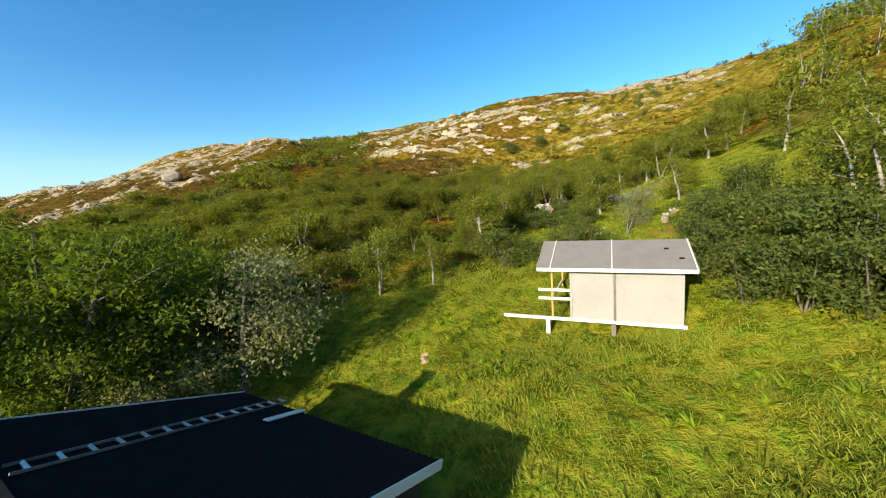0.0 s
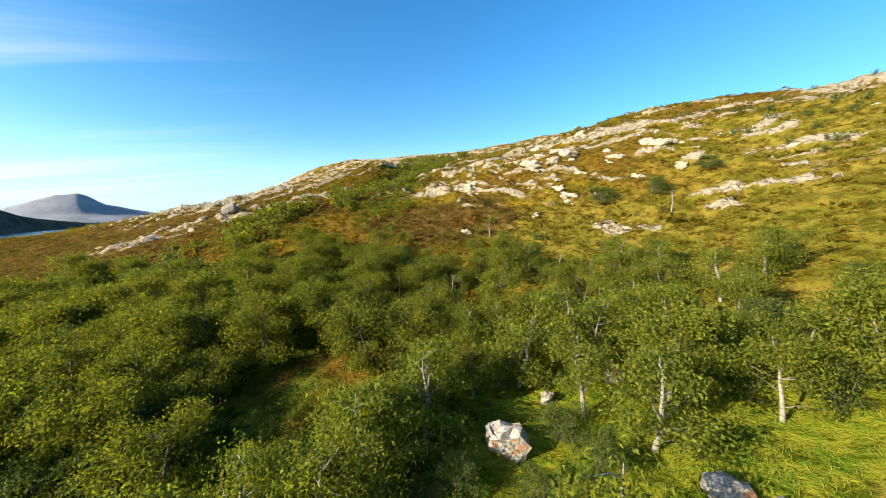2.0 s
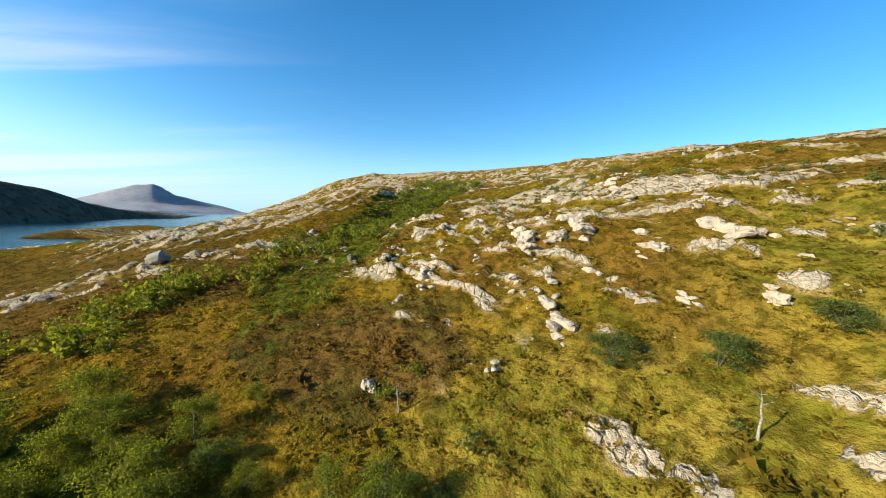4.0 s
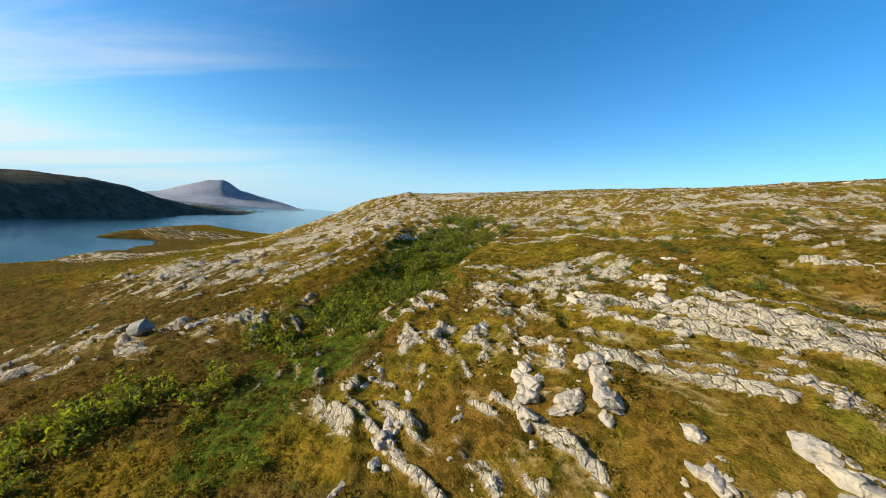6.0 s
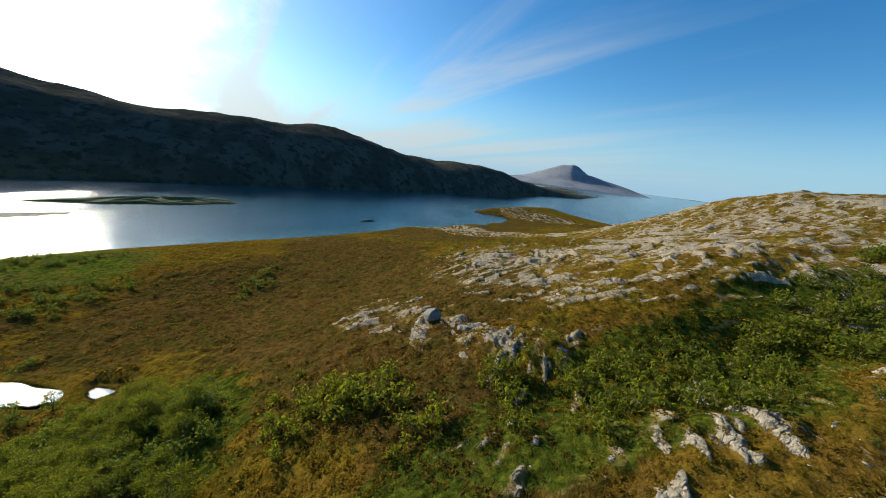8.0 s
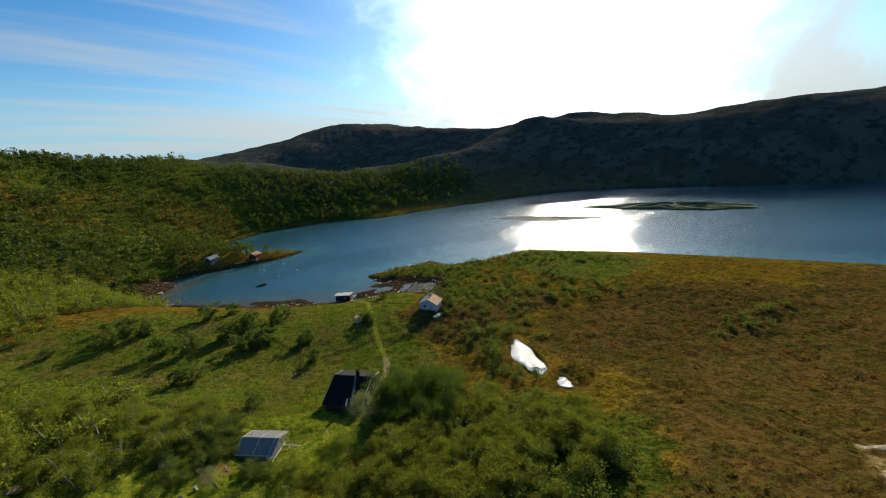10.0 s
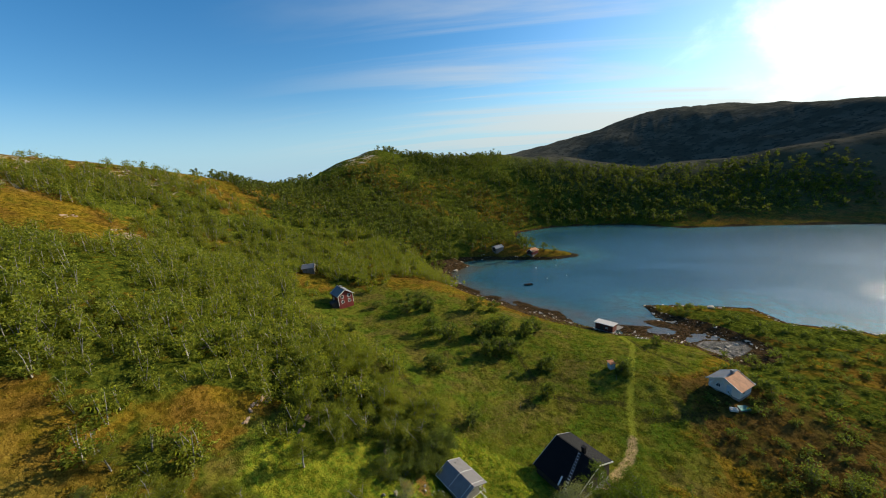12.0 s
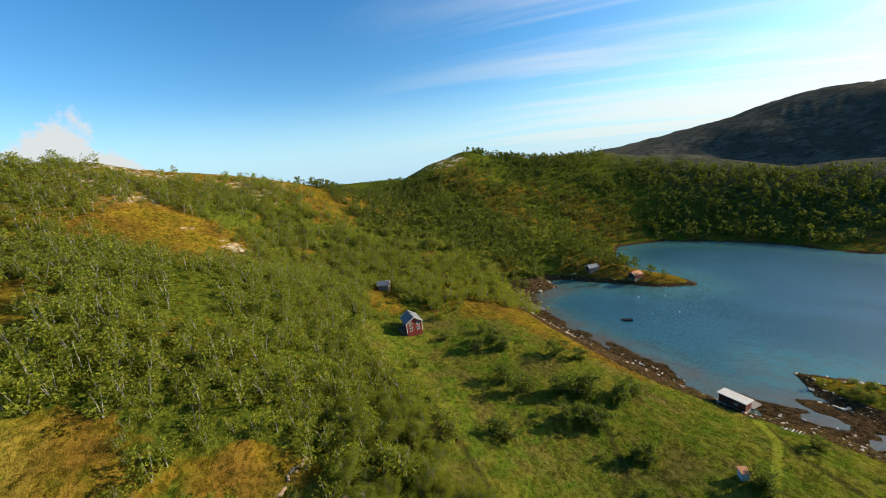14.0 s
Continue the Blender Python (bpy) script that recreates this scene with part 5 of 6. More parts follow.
GLADE = [(13.0, 30, 3.4, 8, 10), (18.0, 30.0, 4, 4.5, 0)]
NEAR_WOOD = [(1, 26.5, 9, 4.5, 5), (-6, 33, 20, 13, 5), (2, 44, 24, 8, 0), (26, 42, 12, 8, 0), (12, 51, 16, 6, 5), (-20, 27, 14, 13, 0), (6, 46, 20, 7, 10)]
tx, ty = scattered(300, (-45, 42, 17, 58), lambda x, y: zone(x, y, NEAR_WOOD) * (1 - zone(x, y, GLADE)) * clear(x, y) * (0.6 + 1.4 * fbm(x, y, 11, 41)), 2.1, 11)
for i, (x, y) in enumerate(zip(tx, ty)):
    s = 0.62 + 0.5 * float(rng.uniform()) - 0.012 * max(0, y - 36)
    luck = rng.uniform()
    # more of the darkened trees towards the left, to paint the shade there
    plant(SHADE_TREE if luck < 0.75 - 0.03 * (x + 8) else BIRCH if luck < 0.8 else BUSHY, float(x), float(y), s, i)
EDGE_WOOD = [(29, 10, 9, 5, 0), (41, 8, 9, 6, 0), (21, 9, 5, 4, 0), (27, 17, 8, 4, 20)]
tx, ty = scattered(75, (12, 54, 0, 26), lambda x, y: zone(x, y, EDGE_WOOD) * clear(x, y), 1.9, 35)
for i, (x, y) in enumerate(zip(tx, ty)):
    plant((BIRCH, CLUMP, BIRCH)[i % 3], float(x), float(y), 0.6 + 0.4 * float(rng.uniform()) + 0.25 * (i % 3 == 2), i)


def copies(shapes, x, y, scale, seed, sink=0.1):
    """One mesh of many copies of a few shapes, turned at random and set on the ground."""
    gen = np.random.default_rng(seed)
    z = land_height(x, y) - sink
    pick = gen.integers(0, len(shapes), len(x))
    turn = gen.uniform(0, 2 * np.pi, len(x))
    vs, fs, n = [], [], 0
    for k, (v, f) in enumerate(shapes):
        m = pick == k
        if not m.any():
            continue
        c, s = np.cos(turn[m])[:, None], np.sin(turn[m])[:, None]
        w = np.stack([v[None, :, 0] * c - v[None, :, 1] * s, v[None, :, 0] * s + v[None, :, 1] * c, np.broadcast_to(v[None, :, 2], (m.sum(), len(v)))], -1)
        w = w * np.asarray(scale)[m][:, None, None] + np.stack([x[m], y[m], z[m]], -1)[:, None, :]
        vs.append(w.reshape(-1, 3))
        fs.append((f[None] + (np.arange(m.sum()) * len(v))[:, None, None] + n).reshape(-1, f.shape[1]))
        n += m.sum() * len(v)
    return np.concatenate(vs), np.concatenate(fs)


def woodland(name, label, shapes, x, y, scale, leaf, seed):
    crowns = copies([c for _, c in shapes], x, y, scale, seed)
    trunks = copies([t for t, _ in shapes], x, y, scale, seed)
    root = tagged(new(name), label, "woodland", kind="stuff")
    new("crowns", mesh_from("crowns", *crowns, leaf, False)).parent = root
    new("trunks", mesh_from("trunks", *trunks, M_BARK if leaf is M_BIRCH else M_GREYBARK)).parent = root


EAST_WOOD = [(70, 22, 46, 30, 20), (115, -5, 55, 45, 0), (120, 50, 50, 40, 0), (56, 36, 14, 14, 0), (50, 8, 13, 14, 0), (105, -55, 40, 34, 0), (150, 20, 60, 60, 0), (72, 8, 20, 12, 0)]
MEADOW_CUT = CLEARINGS + [(64, -24, 22, 15, 20), (40, -20, 22, 17, 0), (84, -30, 8, 6, 0), (48, 44, 8, 5, 0)]
mid_shapes = [tree_shape(600 + k, 4.2, 1.5, 270, 0.235, 2, 0.06, 12, 3, 0.31) for k in range(6)]
ex, ey = scattered(2900, (28, 215, -110, 110), lambda x, y: zone(x, y, EAST_WOOD) * (1 - zone(x, y, MEADOW_CUT)) * clear(x, y) * np.clip(0.68 + 2.6 * fbm(x, y, 13, 43), 0.05, 1), 1.8, 12)
woodland("birch_woodland", "birch woodland covering the slope above the meadow", mid_shapes, ex, ey, 0.55 + 0.95 * rng.uniform(0, 1, len(ex)) ** 1.3, M_BIRCH, 51)

WEST_WOOD = [(-22, 20, 9, 12, 20), (-26, 32, 9, 10, 20), (-36, 2, 6, 9, 0), (-18, 8, 6, 7, 0), (-40, -8, 4, 6, 0)]
vx, vy = scattered(480, (-60, 40, -20, 60), lambda x, y: zone(x, y, WEST_WOOD) * clear(x, y) * (np.hypot(x + 12, y + 3) > 5) * (dry_ground(x, y) > 0.5), 1.6, 13)
woodland("birch_thicket", "thicket of young birch and willow by the house", mid_shapes, vx, vy, rng.uniform(0.5, 0.95, len(vx)), M_SHRUB, 52)

LOW_SCRUB = [(-22, 64, 15, 8, 20), (-8, 60, 10, 6, 0), (-26, 57, 14, 6, 0), (-38, 54, 10, 8, 0)]
GULLY = [(-33, 92, 5, 15, 8), (-40, 116, 6, 18, 18), (-30, 79, 7, 5, 20), (-52, 142, 8, 14, 30), (-34, 85, 6, 9, 20), (-44, 128, 9, 12, 20)]
bush_shapes = [tree_shape(700 + k, 2.0, 1.3, 190, 0.2, 3, 0.03, 10, 3, 0.17) for k in range(5)]
sx, sy = scattered(760, (-80, 20, 44, 165), lambda x, y: np.maximum(zone(x, y, GULLY) * np.clip(0.55 + 2.4 * fbm(x, y, 7, 49), 0, 1), zone(x, y, LOW_SCRUB) * np.clip(3.4 * fbm(x, y, 6.5, 55) - 0.05, 0, 1)), 1.0, 14)
woodland("gully_scrub", "dense dark willow scrub filling the gully", bush_shapes, sx, sy, rng.uniform(0.65, 1.7, len(sx)), M_GULLY, 53)

SHORE_SCRUB = [(8, -25.5, 6, 3, 25), (15, -29, 4, 2.5, 0), (-34, -26, 6, 4, 0), (-44, -22, 9, 5, 20), (-42, -44, 18, 14, 0), (-60, -70, 24, 9, -10), (-32, -72, 16, 7, 0), (-48, -64, 20, 8, 0), (-48, -42, 14, 10, 0), (-34, -14, 9, 6, 0), (-50, -28, 12, 10, 0), (-45, -72, 22, 6, -8), (-70, -62, 16, 10, 0), (-95, -55, 16, 8, -40), (-75, -30, 14, 10, 0), (-95, 8, 14, 4, 10), (-48, -12, 6, 8, 0), (-22, -74, 10, 5, 0), (90, -95, 30, 10, 30), (-60, -45, 16, 8, 0)]
bx, by = scattered(1150, (-130, 120, -110, 30), lambda x, y: zone(x, y, SHORE_SCRUB) * (shore_distance(x, y) > 3) * np.clip(0.9 + 2.0 * fbm(x, y, 9, 50), 0, 1), 1.25, 15)
woodland("shore_scrub", "low green scrub along the shore", bush_shapes, bx, by, rng.uniform(0.4, 1.05, len(bx)), M_SHRUB, 54)

SLOPE_SCRUB = [(-85, 12, 40, 26, -20), (-66, 46, 26, 16, 20), (4, 60, 26, 11, 0), (30, 60, 22, 14, 0), (10, 75, 60, 30, 10), (60, 110, 50, 40, 0), (-60, 60, 50, 30, 0), (20, 120, 60, 30, 0), (110, 120, 60, 40, 0), (-130, 60, 60, 40, 0)]
hx, hy = scattered(1250, (-180, 160, -15, 180), lambda x, y: zone(x, y, SLOPE_SCRUB) * (dry_ground(x, y) > 0.5) * np.clip(fbm(x, y, 20, 44) * 4 + 0.05, 0, 1), 1.5, 16)
woodland("hillside_scrub", "scattered juniper and willow scrub on the heath", bush_shapes, hx, hy, rng.uniform(0.2, 0.65, len(hx)) * (1 - 0.4 * zone(hx, hy, MOORS)), M_SHRUB, 55)

far_shapes = [tree_shape(800 + k, 5.5, 2.3, 70, 0.62, 1, 0.05, 6, 3) for k in range(5)]
FAR_WOOD = [(160, -160, 110, 90, 0), (90, -250, 110, 50, 0), (200, -60, 60, 60, 0), (120, -110, 60, 30, 0), (0, -280, 120, 40, 0), (230, -260, 100, 80, 0), (60, -150, 20, 14, 0)]
fx, fy = scattered(4200, (-130, 330, -360, -60), lambda x, y: zone(x, y, FAR_WOOD) * (shore_distance(x, y) > 4) * clear(x, y) * (np.hypot(x - 228, y + 182) > 42) * (0.6 + 1.4 * fbm(x, y, 40, 45)), 2.6, 17)
woodland("far_woodland", "birch woods on the hills across the cove", far_shapes, fx, fy, rng.uniform(0.6, 1.2, len(fx)), M_FARLEAF, 56)


# ---- rocks ----
BAND_TURN = 120


def hull_block(gen, corners, worn=0.0):
    """One block: the hull of points near the sides of a box, its edges worn round."""
    bm = bmesh.new()
    for p in gen.uniform(-1, 1, size=(corners, 3)):
        p = p / np.max(np.abs(p)) * gen.uniform(0.82, 1.0)
        bm.verts.new(p)
    hull = bmesh.ops.convex_hull(bm, input=bm.verts[:])
    loose = [g for g in hull["geom_interior"] + hull["geom_unused"] if isinstance(g, bmesh.types.BMVert)]
    bmesh.ops.delete(bm, geom=list(set(loose)), context="VERTS")
    bmesh.ops.triangulate(bm, faces=bm.faces[:])
    if worn:
        bmesh.ops.subdivide_edges(bm, edges=bm.edges[:], cuts=2, use_grid_fill=True)
        bmesh.ops.triangulate(bm, faces=bm.faces[:])
        for k in range(2):
            bmesh.ops.smooth_vert(bm, verts=bm.verts[:], factor=0.5, use_axis_x=True, use_axis_y=True, use_axis_z=True)
        shift = Vector(gen.uniform(0, 50, 3))
        for v in bm.verts:
            v.co += Vector((noise.noise(v.co * 2.3 + shift), noise.noise(v.co * 2.3 - shift), noise.noise(v.co * 3.1 + shift))) * worn
    bm.verts.ensure_lookup_table()
    vs = np.array([v.co[:] for v in bm.verts])
    fs = np.array([[v.index for v in f.verts] for f in bm.faces])
    bm.free()
    return vs, fs


def stone_shape(seed):
    gen = np.random.default_rng(seed)
    vs, fs = hull_block(gen, 11)
    return vs * (gen.uniform(0.6, 1.1), gen.uniform(0.4, 0.7), gen.uniform(0.22, 0.4)), fs


stone_shapes = [stone_shape(930 + k) for k in range(9)]
tan_meshes = [mesh_from("block", *hull_block(np.random.default_rng(900 + k), 16, 0.2), M_TAN, False) for k in range(8)]
block_meshes = [mesh_from("block", *hull_block(np.random.default_rng(900 + k), 16, 0.2), M_STONE, False) for k in range(16)]


def rock(x, y, size, k, turn=None, flat=1.0, label="pale angular gneiss outcrop bedded in the heath"):
    """An outcrop: blocks side by side along one line, split by joints, each bedded in the ground."""
    gen = np.random.default_rng(2000 + k)
    a = BAND_TURN + 14 * gen.normal() if turn is None else turn
    root = thing("rock_outcrop", pose(x, y, ground_z(x, y), 0, 0, a), label, "rock", "rocks on the hillside")
    ca, sa = math.cos(radians(a)), math.sin(radians(a))
    for j in range(3 + (size > 0.6) * 2 + (size > 1.0) * 3):
        big = (1.0 if j < 3 else gen.uniform(0.4, 0.85)) * size
        bx, by = gen.uniform(-1.5, 1.5) * size, gen.normal(0, 0.26) * size
        gz = ground_z(x + ca * bx - sa * by, y + sa * bx + ca * by) - ground_z(x, y)
        shapes = tan_meshes if y < 45 else block_meshes
        ob = new("block", shapes[(k * 5 + j * 3) % len(shapes)])
        ob.parent = root
        ob.matrix_basis = pose(bx, by, gz - 0.13 * size, gen.normal(9, 7), gen.normal(0, 6), gen.normal(0, 14)) @ Matrix.Diagonal((big * gen.uniform(0.7, 1.15), big * gen.uniform(0.36, 0.58), big * flat * gen.uniform(0.26, 0.42), 1))
    return root


for i, (x, y, s) in enumerate(((-7.4, 73.3, 1.4), (-5.8, 72.2, 1.1), (0.6, 81.4, 1.8), (1.6, 79.6, 1.7), (13.2, 80.6, 1.5), (19.7, 81.6, 1.9), (16.2, 73.7, 0.8), (20.6, 74.2, 1.1), (8.2, 69.2, 1.0), (7.2, 71.4, 1.5), (5.3, 64.7, 0.7), (-15.3, 78.0, 0.9), (1.7, 85.9, 1.3), (6.9, 98.9, 2.0), (8.6, 106.1, 1.2), (6.0, 84.3, 2.3), (4.4, 82.6, 1.9), (-1.5, 97.6, 1.6), (9.2, 92.9, 1.2), (5.5, 103.3, 1.4), (-2.1, 60.0, 0.8), (38.8, 27.2, 0.7), (40.2, 26.0, 0.5), (32.3, 23.7, 0.5), (21.8, 16.5, 0.8), (56.3, 23.4, 1.2), (137.7, 7.3, 1.5), (141.5, 4.0, 1.2), (146.0, 16.0, 1.3), (33.1, 22.3, 1.0), (40.6, 24.0, 1.2), (21.8, 16.6, 1.0), (1.0, 12.0, 0.35))):
    rock(x, y, s, i, flat=1.9 if y < 45 and x < 25 else 1.0)
def boulder(x, y):
    """One great block left on the slope, steep on one side."""
    vs, fs = hull_block(np.random.default_rng(977), 20, 0.12)
    ob = new("boulder", mesh_from("boulder", vs, fs, M_BOULDER, False))
    ob.matrix_basis = pose(x, y, ground_z(x, y) + 0.75, 6, -8, 35) @ Matrix.Diagonal((2.0, 1.5, 1.45, 1))
    tagged(ob, "large grey boulder standing alone on the slope", "rock")


def lichen_stone(x, y, wide, tall, turn, k):
    """A weathered stone half sunk in the grass, mottled with lichen."""
    vs, fs = hull_block(np.random.default_rng(960 + k), 13, 0.3)
    ob = new("stone", mesh_from("stone", vs, fs, M_LICHEN, False))
    ob.matrix_basis = pose(x, y, ground_z(x, y) + 0.25 * tall, 5, -4, turn) @ Matrix.Diagonal((wide / 2, wide * 0.36, tall * 0.6, 1))
    tagged(ob, "white weathered stone with orange lichen in the grass", "stone", "stones in the grass")


def lichen_material():
    m = Mat("lichened_gneiss", 0.9, 0.0, 0.2)
    a, b, c = m.noise(2.2, 5, 0.65), m.noise(9.0, 4, 0.6), m.noise(1.1, 4, 0.6)
    base = m.mix(m.span(b, 0.42, 0.6), (0.36, 0.32, 0.27), (0.17, 0.14, 0.11))
    base = m.mix(m.span(a, 0.52, 0.6), base, (0.5, 0.45, 0.38))
    m.colour(m.mix(m.span(c, 0.53, 0.62), base, m.mix(m.span(b, 0.4, 0.6), (0.42, 0.15, 0.05), (0.3, 0.17, 0.09))))
    m.bump(m.sum("ADD", m.sum("MULTIPLY", a, 0.7), m.sum("MULTIPLY", b, 0.4)), 0.8, 0.06)
    return m.m


M_LICHEN = lichen_material()
for k, (x, y, wide, tall, turn) in enumerate(((10.8, 33.7, 1.9, 1.5, 20), (11.5, 37.2, 0.9, 0.5, 60), (14.3, 39.6, 1.0, 1.1, 10), (17.4, 33.0, 1.5, 0.8, 30), (18.3, 32.7, 0.6, 0.5, 70), (18.6, 31.2, 1.2, 0.5, 15), (19.2, 30.3, 0.9, 0.35, 40), (15.9, 21.8, 0.75, 0.8, 50), (17.1, 23.0, 0.6, 0.4, 10), (13.3, 18.7, 0.6, 0.45, 0), (13.7, 18.2, 0.5, 0.4, 40))):
    lichen_stone(x, y, wide, tall, turn, k)
M_BOULDER = plain("grey_boulder", (0.25, 0.222, 0.185), 0.9, 0.6, 1.1, bump=0.8)
boulder(-53.2, 64.4)

BANDS = [(0, 78, 16, 7, 15), (4, 90, 20, 9, 15), (-4, 100, 18, 9, 20), (18, 84, 16, 8, 10), (-10, 74, 8, 6, 0)]
rx, ry = scattered(46, (-40, 60, 62, 125), lambda x, y: zone(x, y, BANDS) * np.clip(0.5 + 3.0 * fbm(0.87 * y - 0.5 * x, 2.4 * (0.87 * x + 0.5 * y), 9.0, 61, 3), 0.05, 1), 1.0, 18)
for i, (x, y) in enumerate(zip(rx, ry)):
    rock(float(x), float(y), float(np.exp(rng.normal(-0.6, 0.4))), 100 + i)


# the craggy rib west of the gully
RIB = [(-66, 76, 20, 8, 45), (-78, 97, 22, 10, 55), (-95, 128, 26, 13, 58), (-105, 158, 20, 16, 50), (-70, 125, 14, 14, 40), (-43, 76, 5, 4, 0)]
rx, ry = scattered(48, (-170, -30, 55, 230), lambda x, y: zone(x, y, RIB) * np.clip(0.4 + 3.0 * fbm(0.87 * y - 0.5 * x, 2.4 * (0.87 * x + 0.5 * y), 10.0, 63, 3), 0.05, 1), 1.6, 36)
for i, (x, y) in enumerate(zip(rx, ry)):
    rock(float(x), float(y), float(np.exp(rng.normal(0.25, 0.35))), 400 + i)


def rubble():
    """The many smaller and farther stones."""
    bands = lambda x, y: np.clip(0.45 + 3.2 * fbm(0.87 * y - 0.5 * x, 2.4 * (0.87 * x + 0.5 * y), 12.0, 62, 3), 0.0, 1)
    x, y = scattered(2600, (-190, 130, 55, 260), lambda x, y: rocky(x, y) * bands(x, y), 0.6, 19)
    gen = np.random.default_rng(20)
    far = np.hypot(x - 5, y - 70)
    size = np.exp(gen.normal(-1.6, 0.5, len(x))) * (1 + step(far, 40, 140) * 1.3)
    kx, ky = scattered(800, (-80, 110, -130, -40), lambda x, y: (np.abs(shore_distance(x, y) - 0.5) < 3.0) * 1.0, 0.8, 21)
    ksize = np.exp(gen.normal(-0.95, 0.55, len(kx)))
    x, y, size = np.r_[x, kx], np.r_[y, ky], np.r_[size, ksize]
    vs, fs = copies(stone_shapes, x, y, size, 22, 0.0)
    tagged(new("loose_stones", mesh_from("loose_stones", vs, fs, M_STONE, False)), "pale stones and ledges breaking through the heath", "stones", kind="stuff")


rubble()


# ---- heather tussocks ----
def tussock_shape(seed):
    """A low cushion of sprigs."""
    gen = np.random.default_rng(seed)
    n = 15
    a, r = gen.uniform(0, 2 * np.pi, n), np.sqrt(gen.uniform(0, 1, n))
    foot = np.c_[np.cos(a) * r, np.sin(a) * r, 0.42 * (1 - r ** 2) - 0.06]
    b = gen.uniform(0, 2 * np.pi, n)
    side = np.c_[np.cos(b), np.sin(b), gen.normal(0, 0.15, n)] * gen.uniform(0.22, 0.4, (n, 1))
    tip = np.c_[np.cos(a) * 0.3 * r - np.sin(b) * 0.25, np.sin(a) * 0.3 * r + np.cos(b) * 0.25, gen.uniform(0.12, 0.45, n)]
    return np.stack([foot - side, foot + side, foot + tip], 1).reshape(-1, 3), np.arange(3 * n).reshape(n, 3)


def tussocks():
    free = lambda x, y: (dry_ground(x, y) > 0.5) * (1 - zone(x, y, MEADOWS)) * (1 - 0.75 * rocky(x, y)) * clear(x, y) * (0.35 + 1.6 * np.clip(fbm(x, y, 7, 46) + 0.3, 0, 1))
    x1, y1 = scattered(8500, (-75, 55, 40, 125), lambda x, y: free(x, y) * blob(x, y, -8, 82, 52, 36, 0, 0.35), 0.5, 23)
    x2, y2 = scattered(8500, (-150, -20, -40, 115), lambda x, y: free(x, y) * (shore_distance(x, y) > 2), 0.6, 24)
    x3, y3 = scattered(1500, (20, 150, -20, 60), lambda x, y: free(x, y) * 0.6, 1.2, 25)
    x, y = np.r_[x1, x2, x3], np.r_[y1, y2, y3]
    gen = np.random.default_rng(26)
    size = np.exp(gen.normal(-1.25, 0.4, len(x))) * np.r_[np.ones(len(x1)), np.full(len(x2), 1.05), np.full(len(x3), 1.5)]
    shapes = [tussock_shape(950 + k) for k in range(8)]
    vs, fs = copies(shapes, x, y, size, 27, 0.02)
    me = mesh_from("heather", vs, fs, M_HEATHER, False)
    add_field(me, "brown", np.clip(zone(vs[:, 0], vs[:, 1], MOORS) + 0.6 * (fbm(vs[:, 0], vs[:, 1], 16, 47) + 0.1), 0, 1))
    tagged(new("heather", me), "tussocks of heather and moss on the heath", "heather", kind="stuff")


tussocks()


# ---- grass and ferns ----
def blade_shape(seed, blades, tall, wide, spread_out, lean=0.7):
    gen = np.random.default_rng(seed)
    vs, fs = [], []
    for k in range(blades):
        a, r = gen.uniform(0, 2 * np.pi), gen.uniform(0, spread_out)
        foot = np.array([np.cos(a) * r, np.sin(a) * r, -0.03])
        b = gen.uniform(0, 2 * np.pi)
        side, out = np.array([np.cos(b), np.sin(b), 0]) * wide, np.array([-np.sin(b), np.cos(b), 0]) * tall * gen.uniform(0.2, 1.0) * lean
        h = tall * gen.uniform(0.6, 1.1)
        vs += [foot - side, foot + side, foot + out * 0.4 + side * 0.7 + [0, 0, h * 0.6], foot + out + [0, 0, h]]
        fs.append((4 * k, 4 * k + 1, 4 * k + 2, 4 * k + 3))
    return np.array(vs), np.array(fs)


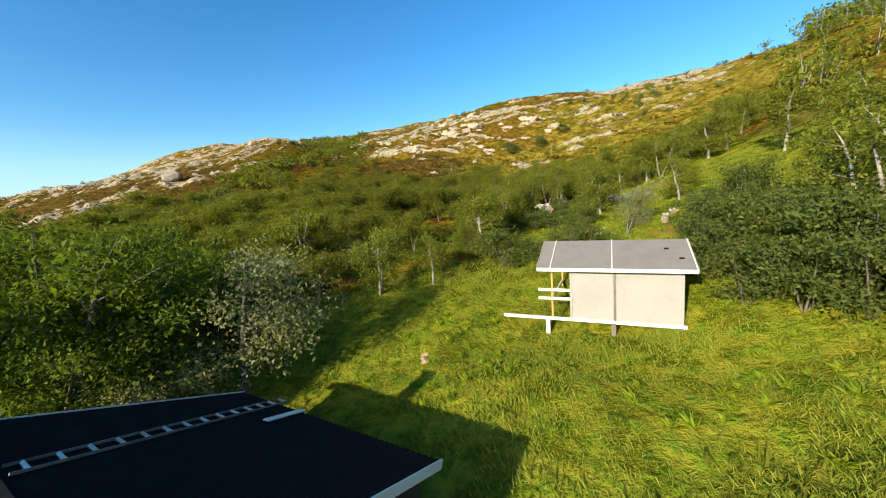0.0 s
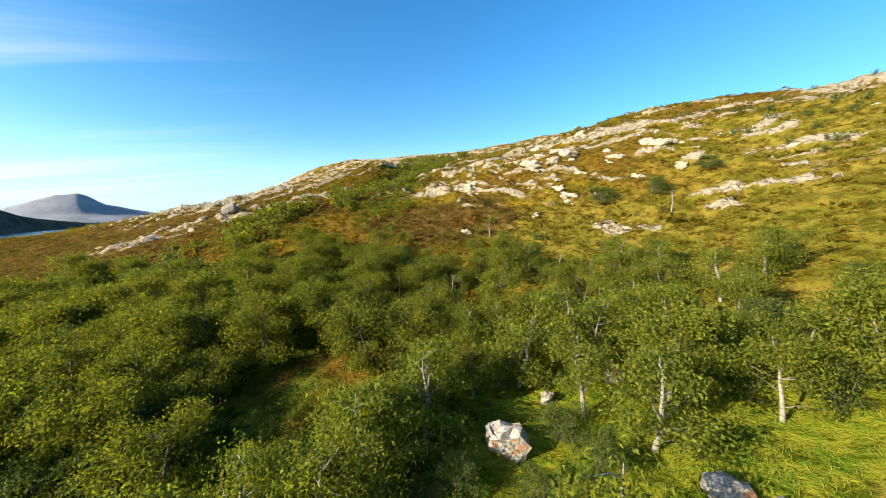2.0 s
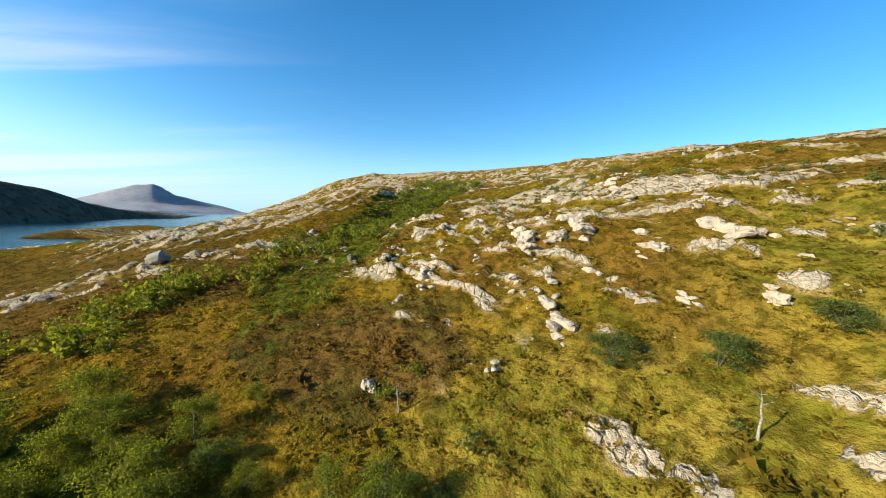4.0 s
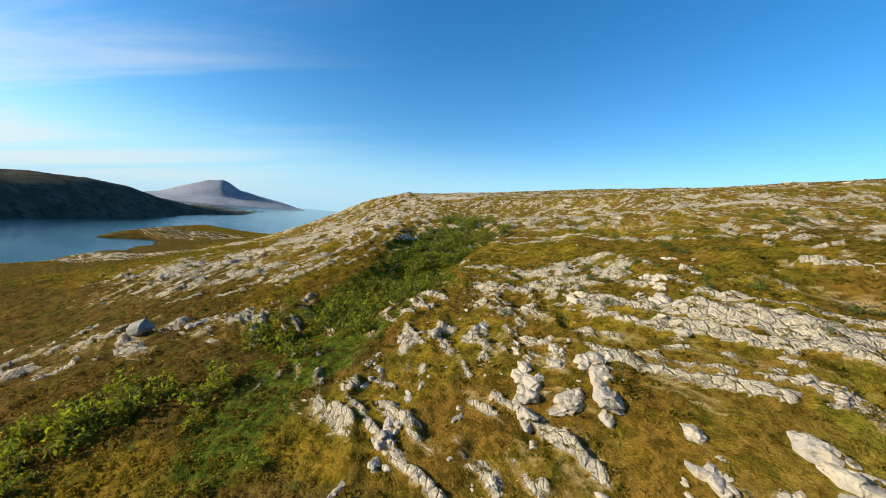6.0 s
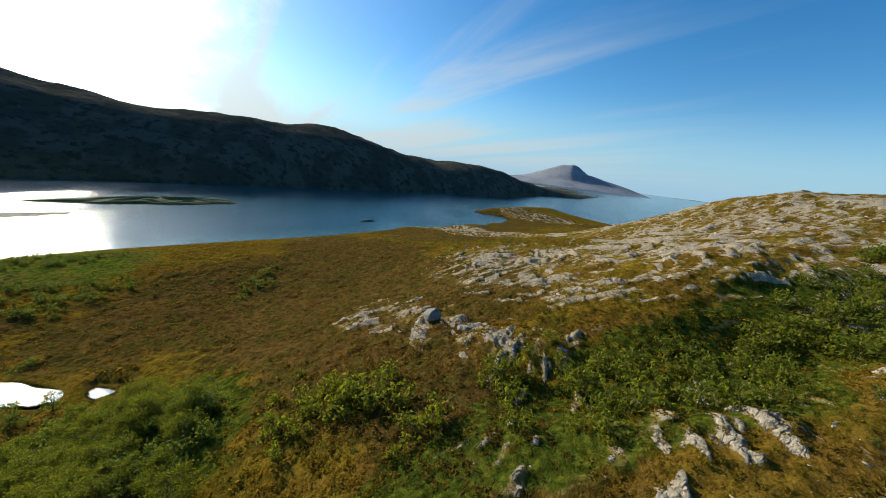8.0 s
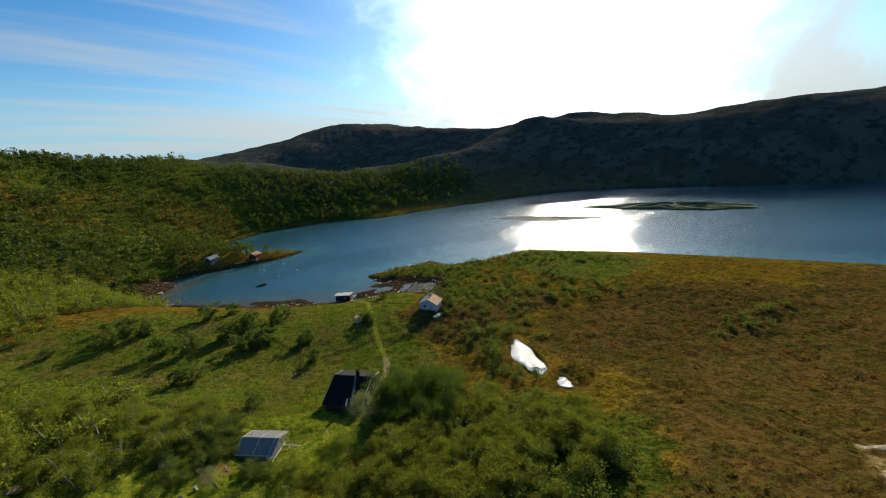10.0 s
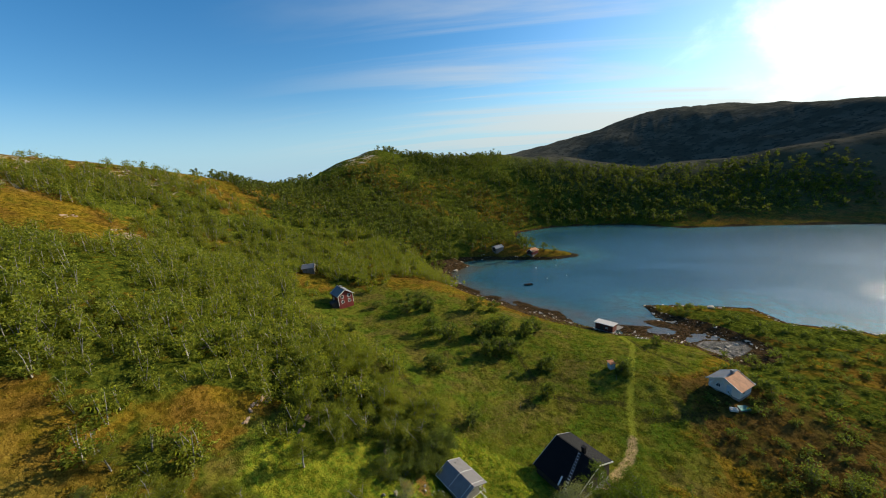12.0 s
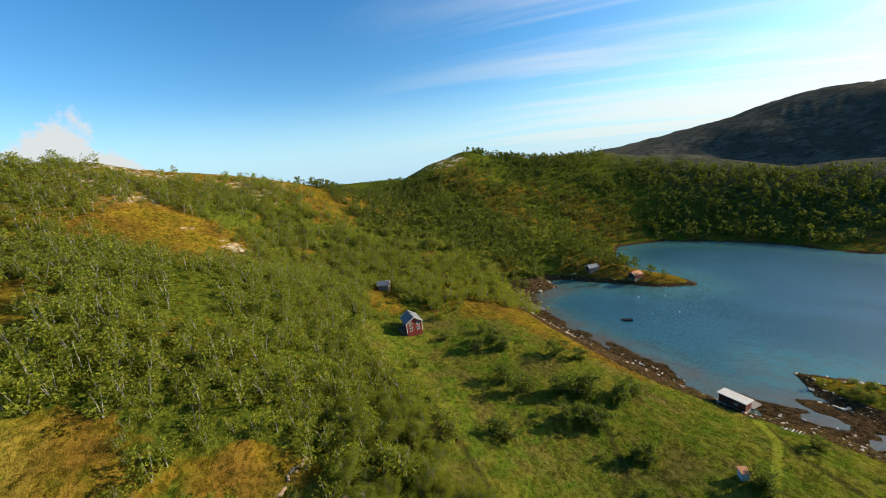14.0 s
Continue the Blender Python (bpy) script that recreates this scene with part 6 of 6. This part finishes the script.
def meadow_grass():
    near = lambda x, y: np.maximum(blob(x, y, 7, 10, 24, 17, 0), 0.6 * blob(x, y, 21, 28, 9, 10, 0)) * off_floors(x, y)
    x, y = scattered(30000, (-18, 34, -8, 38), near, 0.16, 28)
    shapes = [blade_shape(970 + k, 6, 0.2, 0.009, 0.2, 0.9) for k in range(6)]
    gen = np.random.default_rng(29)
    vs, fs = copies(shapes, x, y, gen.uniform(0.5, 1.2, len(x)) * (1 + 1.6 * np.clip(fbm(x, y, 4.0, 95, 3), -0.3, 0.5)), 30, 0.0)
    tagged(new("meadow_grass", mesh_from("meadow_grass", vs, fs, M_GRASS, False)), "long sunlit meadow grass round the shed", "grass", kind="stuff")
    x, y = scattered(300, (-4, 34, 4, 34), lambda x, y: np.maximum(blob(x, y, 16, 9, 8, 5, 0), np.maximum(blob(x, y, 2, 13, 4, 4, 0), blob(x, y, 14, 24, 7, 7, 0))) * clear(x, y) * 0.7, 0.7, 31)
    fern = [blade_shape(980 + k, 22, 0.28, 0.035, 0.12, 1.6) for k in range(5)]
    vs, fs = copies(fern, x, y, gen.uniform(0.6, 1.2, len(x)), 32, 0.0)
    tagged(new("ferns", mesh_from("ferns", vs, fs, M_FERN, False)), "yellow-green ferns among the grass", "fern", kind="stuff")
    x, y = scattered(9000, (-30, 85, -60, 6), lambda x, y: zone(x, y, MEADOWS) * clear(x, y) * (0.3 + 1.5 * np.clip(fbm(x, y, 8, 48) + 0.25, 0, 1)), 0.6, 33)
    tuft = [blade_shape(990 + k, 7, 0.34, 0.035, 0.35) for k in range(5)]
    vs, fs = copies(tuft, x, y, gen.uniform(0.5, 1.1, len(x)), 34, 0.0)
    tagged(new("meadow_tufts", mesh_from("meadow_tufts", vs, fs, M_TUFT, False)), "green tufts of grass over the lower meadow", "grass", kind="stuff")


meadow_grass()


# ---- water and distance ----
def round_sheet(name, x, y, rx, ry, z, material, label, category, kind, seed, high=0.0):
    """A low island or a pool with an uneven edge."""
    gen = np.random.default_rng(seed)
    n, rings = 40, 7
    a = np.linspace(0, 2 * np.pi, n, endpoint=False)
    edge = 1 + 0.16 * np.sin(3 * a + gen.uniform(0, 6)) + 0.1 * np.sin(7 * a + gen.uniform(0, 6))
    vs = [(x, y, z + high)]
    for k in range(1, rings + 1):
        u = k / rings
        for i in range(n):
            bump = high * (1 - u ** 2) * (0.75 + 0.5 * gen.uniform()) - (0.6 * (u == 1) if high else 0)
            vs.append((x + rx * u * edge[i] * math.cos(a[i]), y + ry * u * edge[i] * math.sin(a[i]), z + bump))
    bm = bmesh.new()
    bv = [bm.verts.new(v) for v in vs]
    for i in range(n):
        bm.faces.new((bv[0], bv[1 + i], bv[1 + (i + 1) % n]))
        for k in range(rings - 1):
            p, q = 1 + k * n, 1 + (k + 1) * n
            bm.faces.new((bv[p + i], bv[q + i], bv[q + (i + 1) % n], bv[p + (i + 1) % n]))
    me = bpy.data.meshes.new(name)
    bm.to_mesh(me)
    bm.free()
    me.materials.append(material)
    return tagged(new(name, me), label, category, kind=kind)


M_ISLE = plain("grassy_islet", (0.1, 0.11, 0.025), 0.95, 0.5, 0.3)
M_SKERRY = plain("wet_skerry", (0.09, 0.07, 0.05), 0.8, 0.5, 0.4)
for ax, ay, arx, ary, ah, am, al in ((-212, -118, 50, 12, 2.6, M_ISLE, "long grassy islet in the fjord"), (-128, -136, 34, 8, 0.8, M_SKERRY, "low dark skerry of bare rock"), (-242, 7, 7, 2.5, 0.8, M_SKERRY, "small dark skerry in the fjord")):
    ob = round_sheet("islet", 0, 0, arx, ary, 0, am, al, "islet", "", int(arx), ah)
    ob.matrix_basis = pose(ax, ay, 0, 0, 0, -38 + 180)


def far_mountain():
    """The bare mountain over the sea, its distance haze painted into the colour."""
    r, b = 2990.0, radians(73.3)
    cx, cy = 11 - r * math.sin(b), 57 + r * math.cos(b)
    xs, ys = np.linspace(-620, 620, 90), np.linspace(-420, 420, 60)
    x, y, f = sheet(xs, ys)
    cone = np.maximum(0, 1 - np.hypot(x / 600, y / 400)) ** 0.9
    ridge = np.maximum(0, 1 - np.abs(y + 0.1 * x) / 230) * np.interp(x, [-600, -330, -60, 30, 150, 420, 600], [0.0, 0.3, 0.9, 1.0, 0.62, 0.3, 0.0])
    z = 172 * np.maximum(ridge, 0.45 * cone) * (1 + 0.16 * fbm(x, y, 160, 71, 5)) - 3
    me = mesh_from("mountain", np.stack([x, y, z], 1), f, M_HAZED_PEAK)
    ob = tagged(new("mountain", me), "bare mountain across the open sea, haze put into its grey", "mountain", kind="structure")
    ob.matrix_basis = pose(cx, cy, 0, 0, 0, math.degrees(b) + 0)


# pale blue-grey rock: the colour includes the haze of distance
M_HAZED_PEAK = plain("hazed_mountain", (0.27, 0.27, 0.29), 0.95, 0.62, 0.006)
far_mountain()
M_POND = M_WATER
for px, py, pr, pq, level in POOLS:
    round_sheet("pond", px, py, pr, pq, level - 0.03, M_POND, "small bog pool reflecting the sky", "pond", "structure", int(pr * 10))
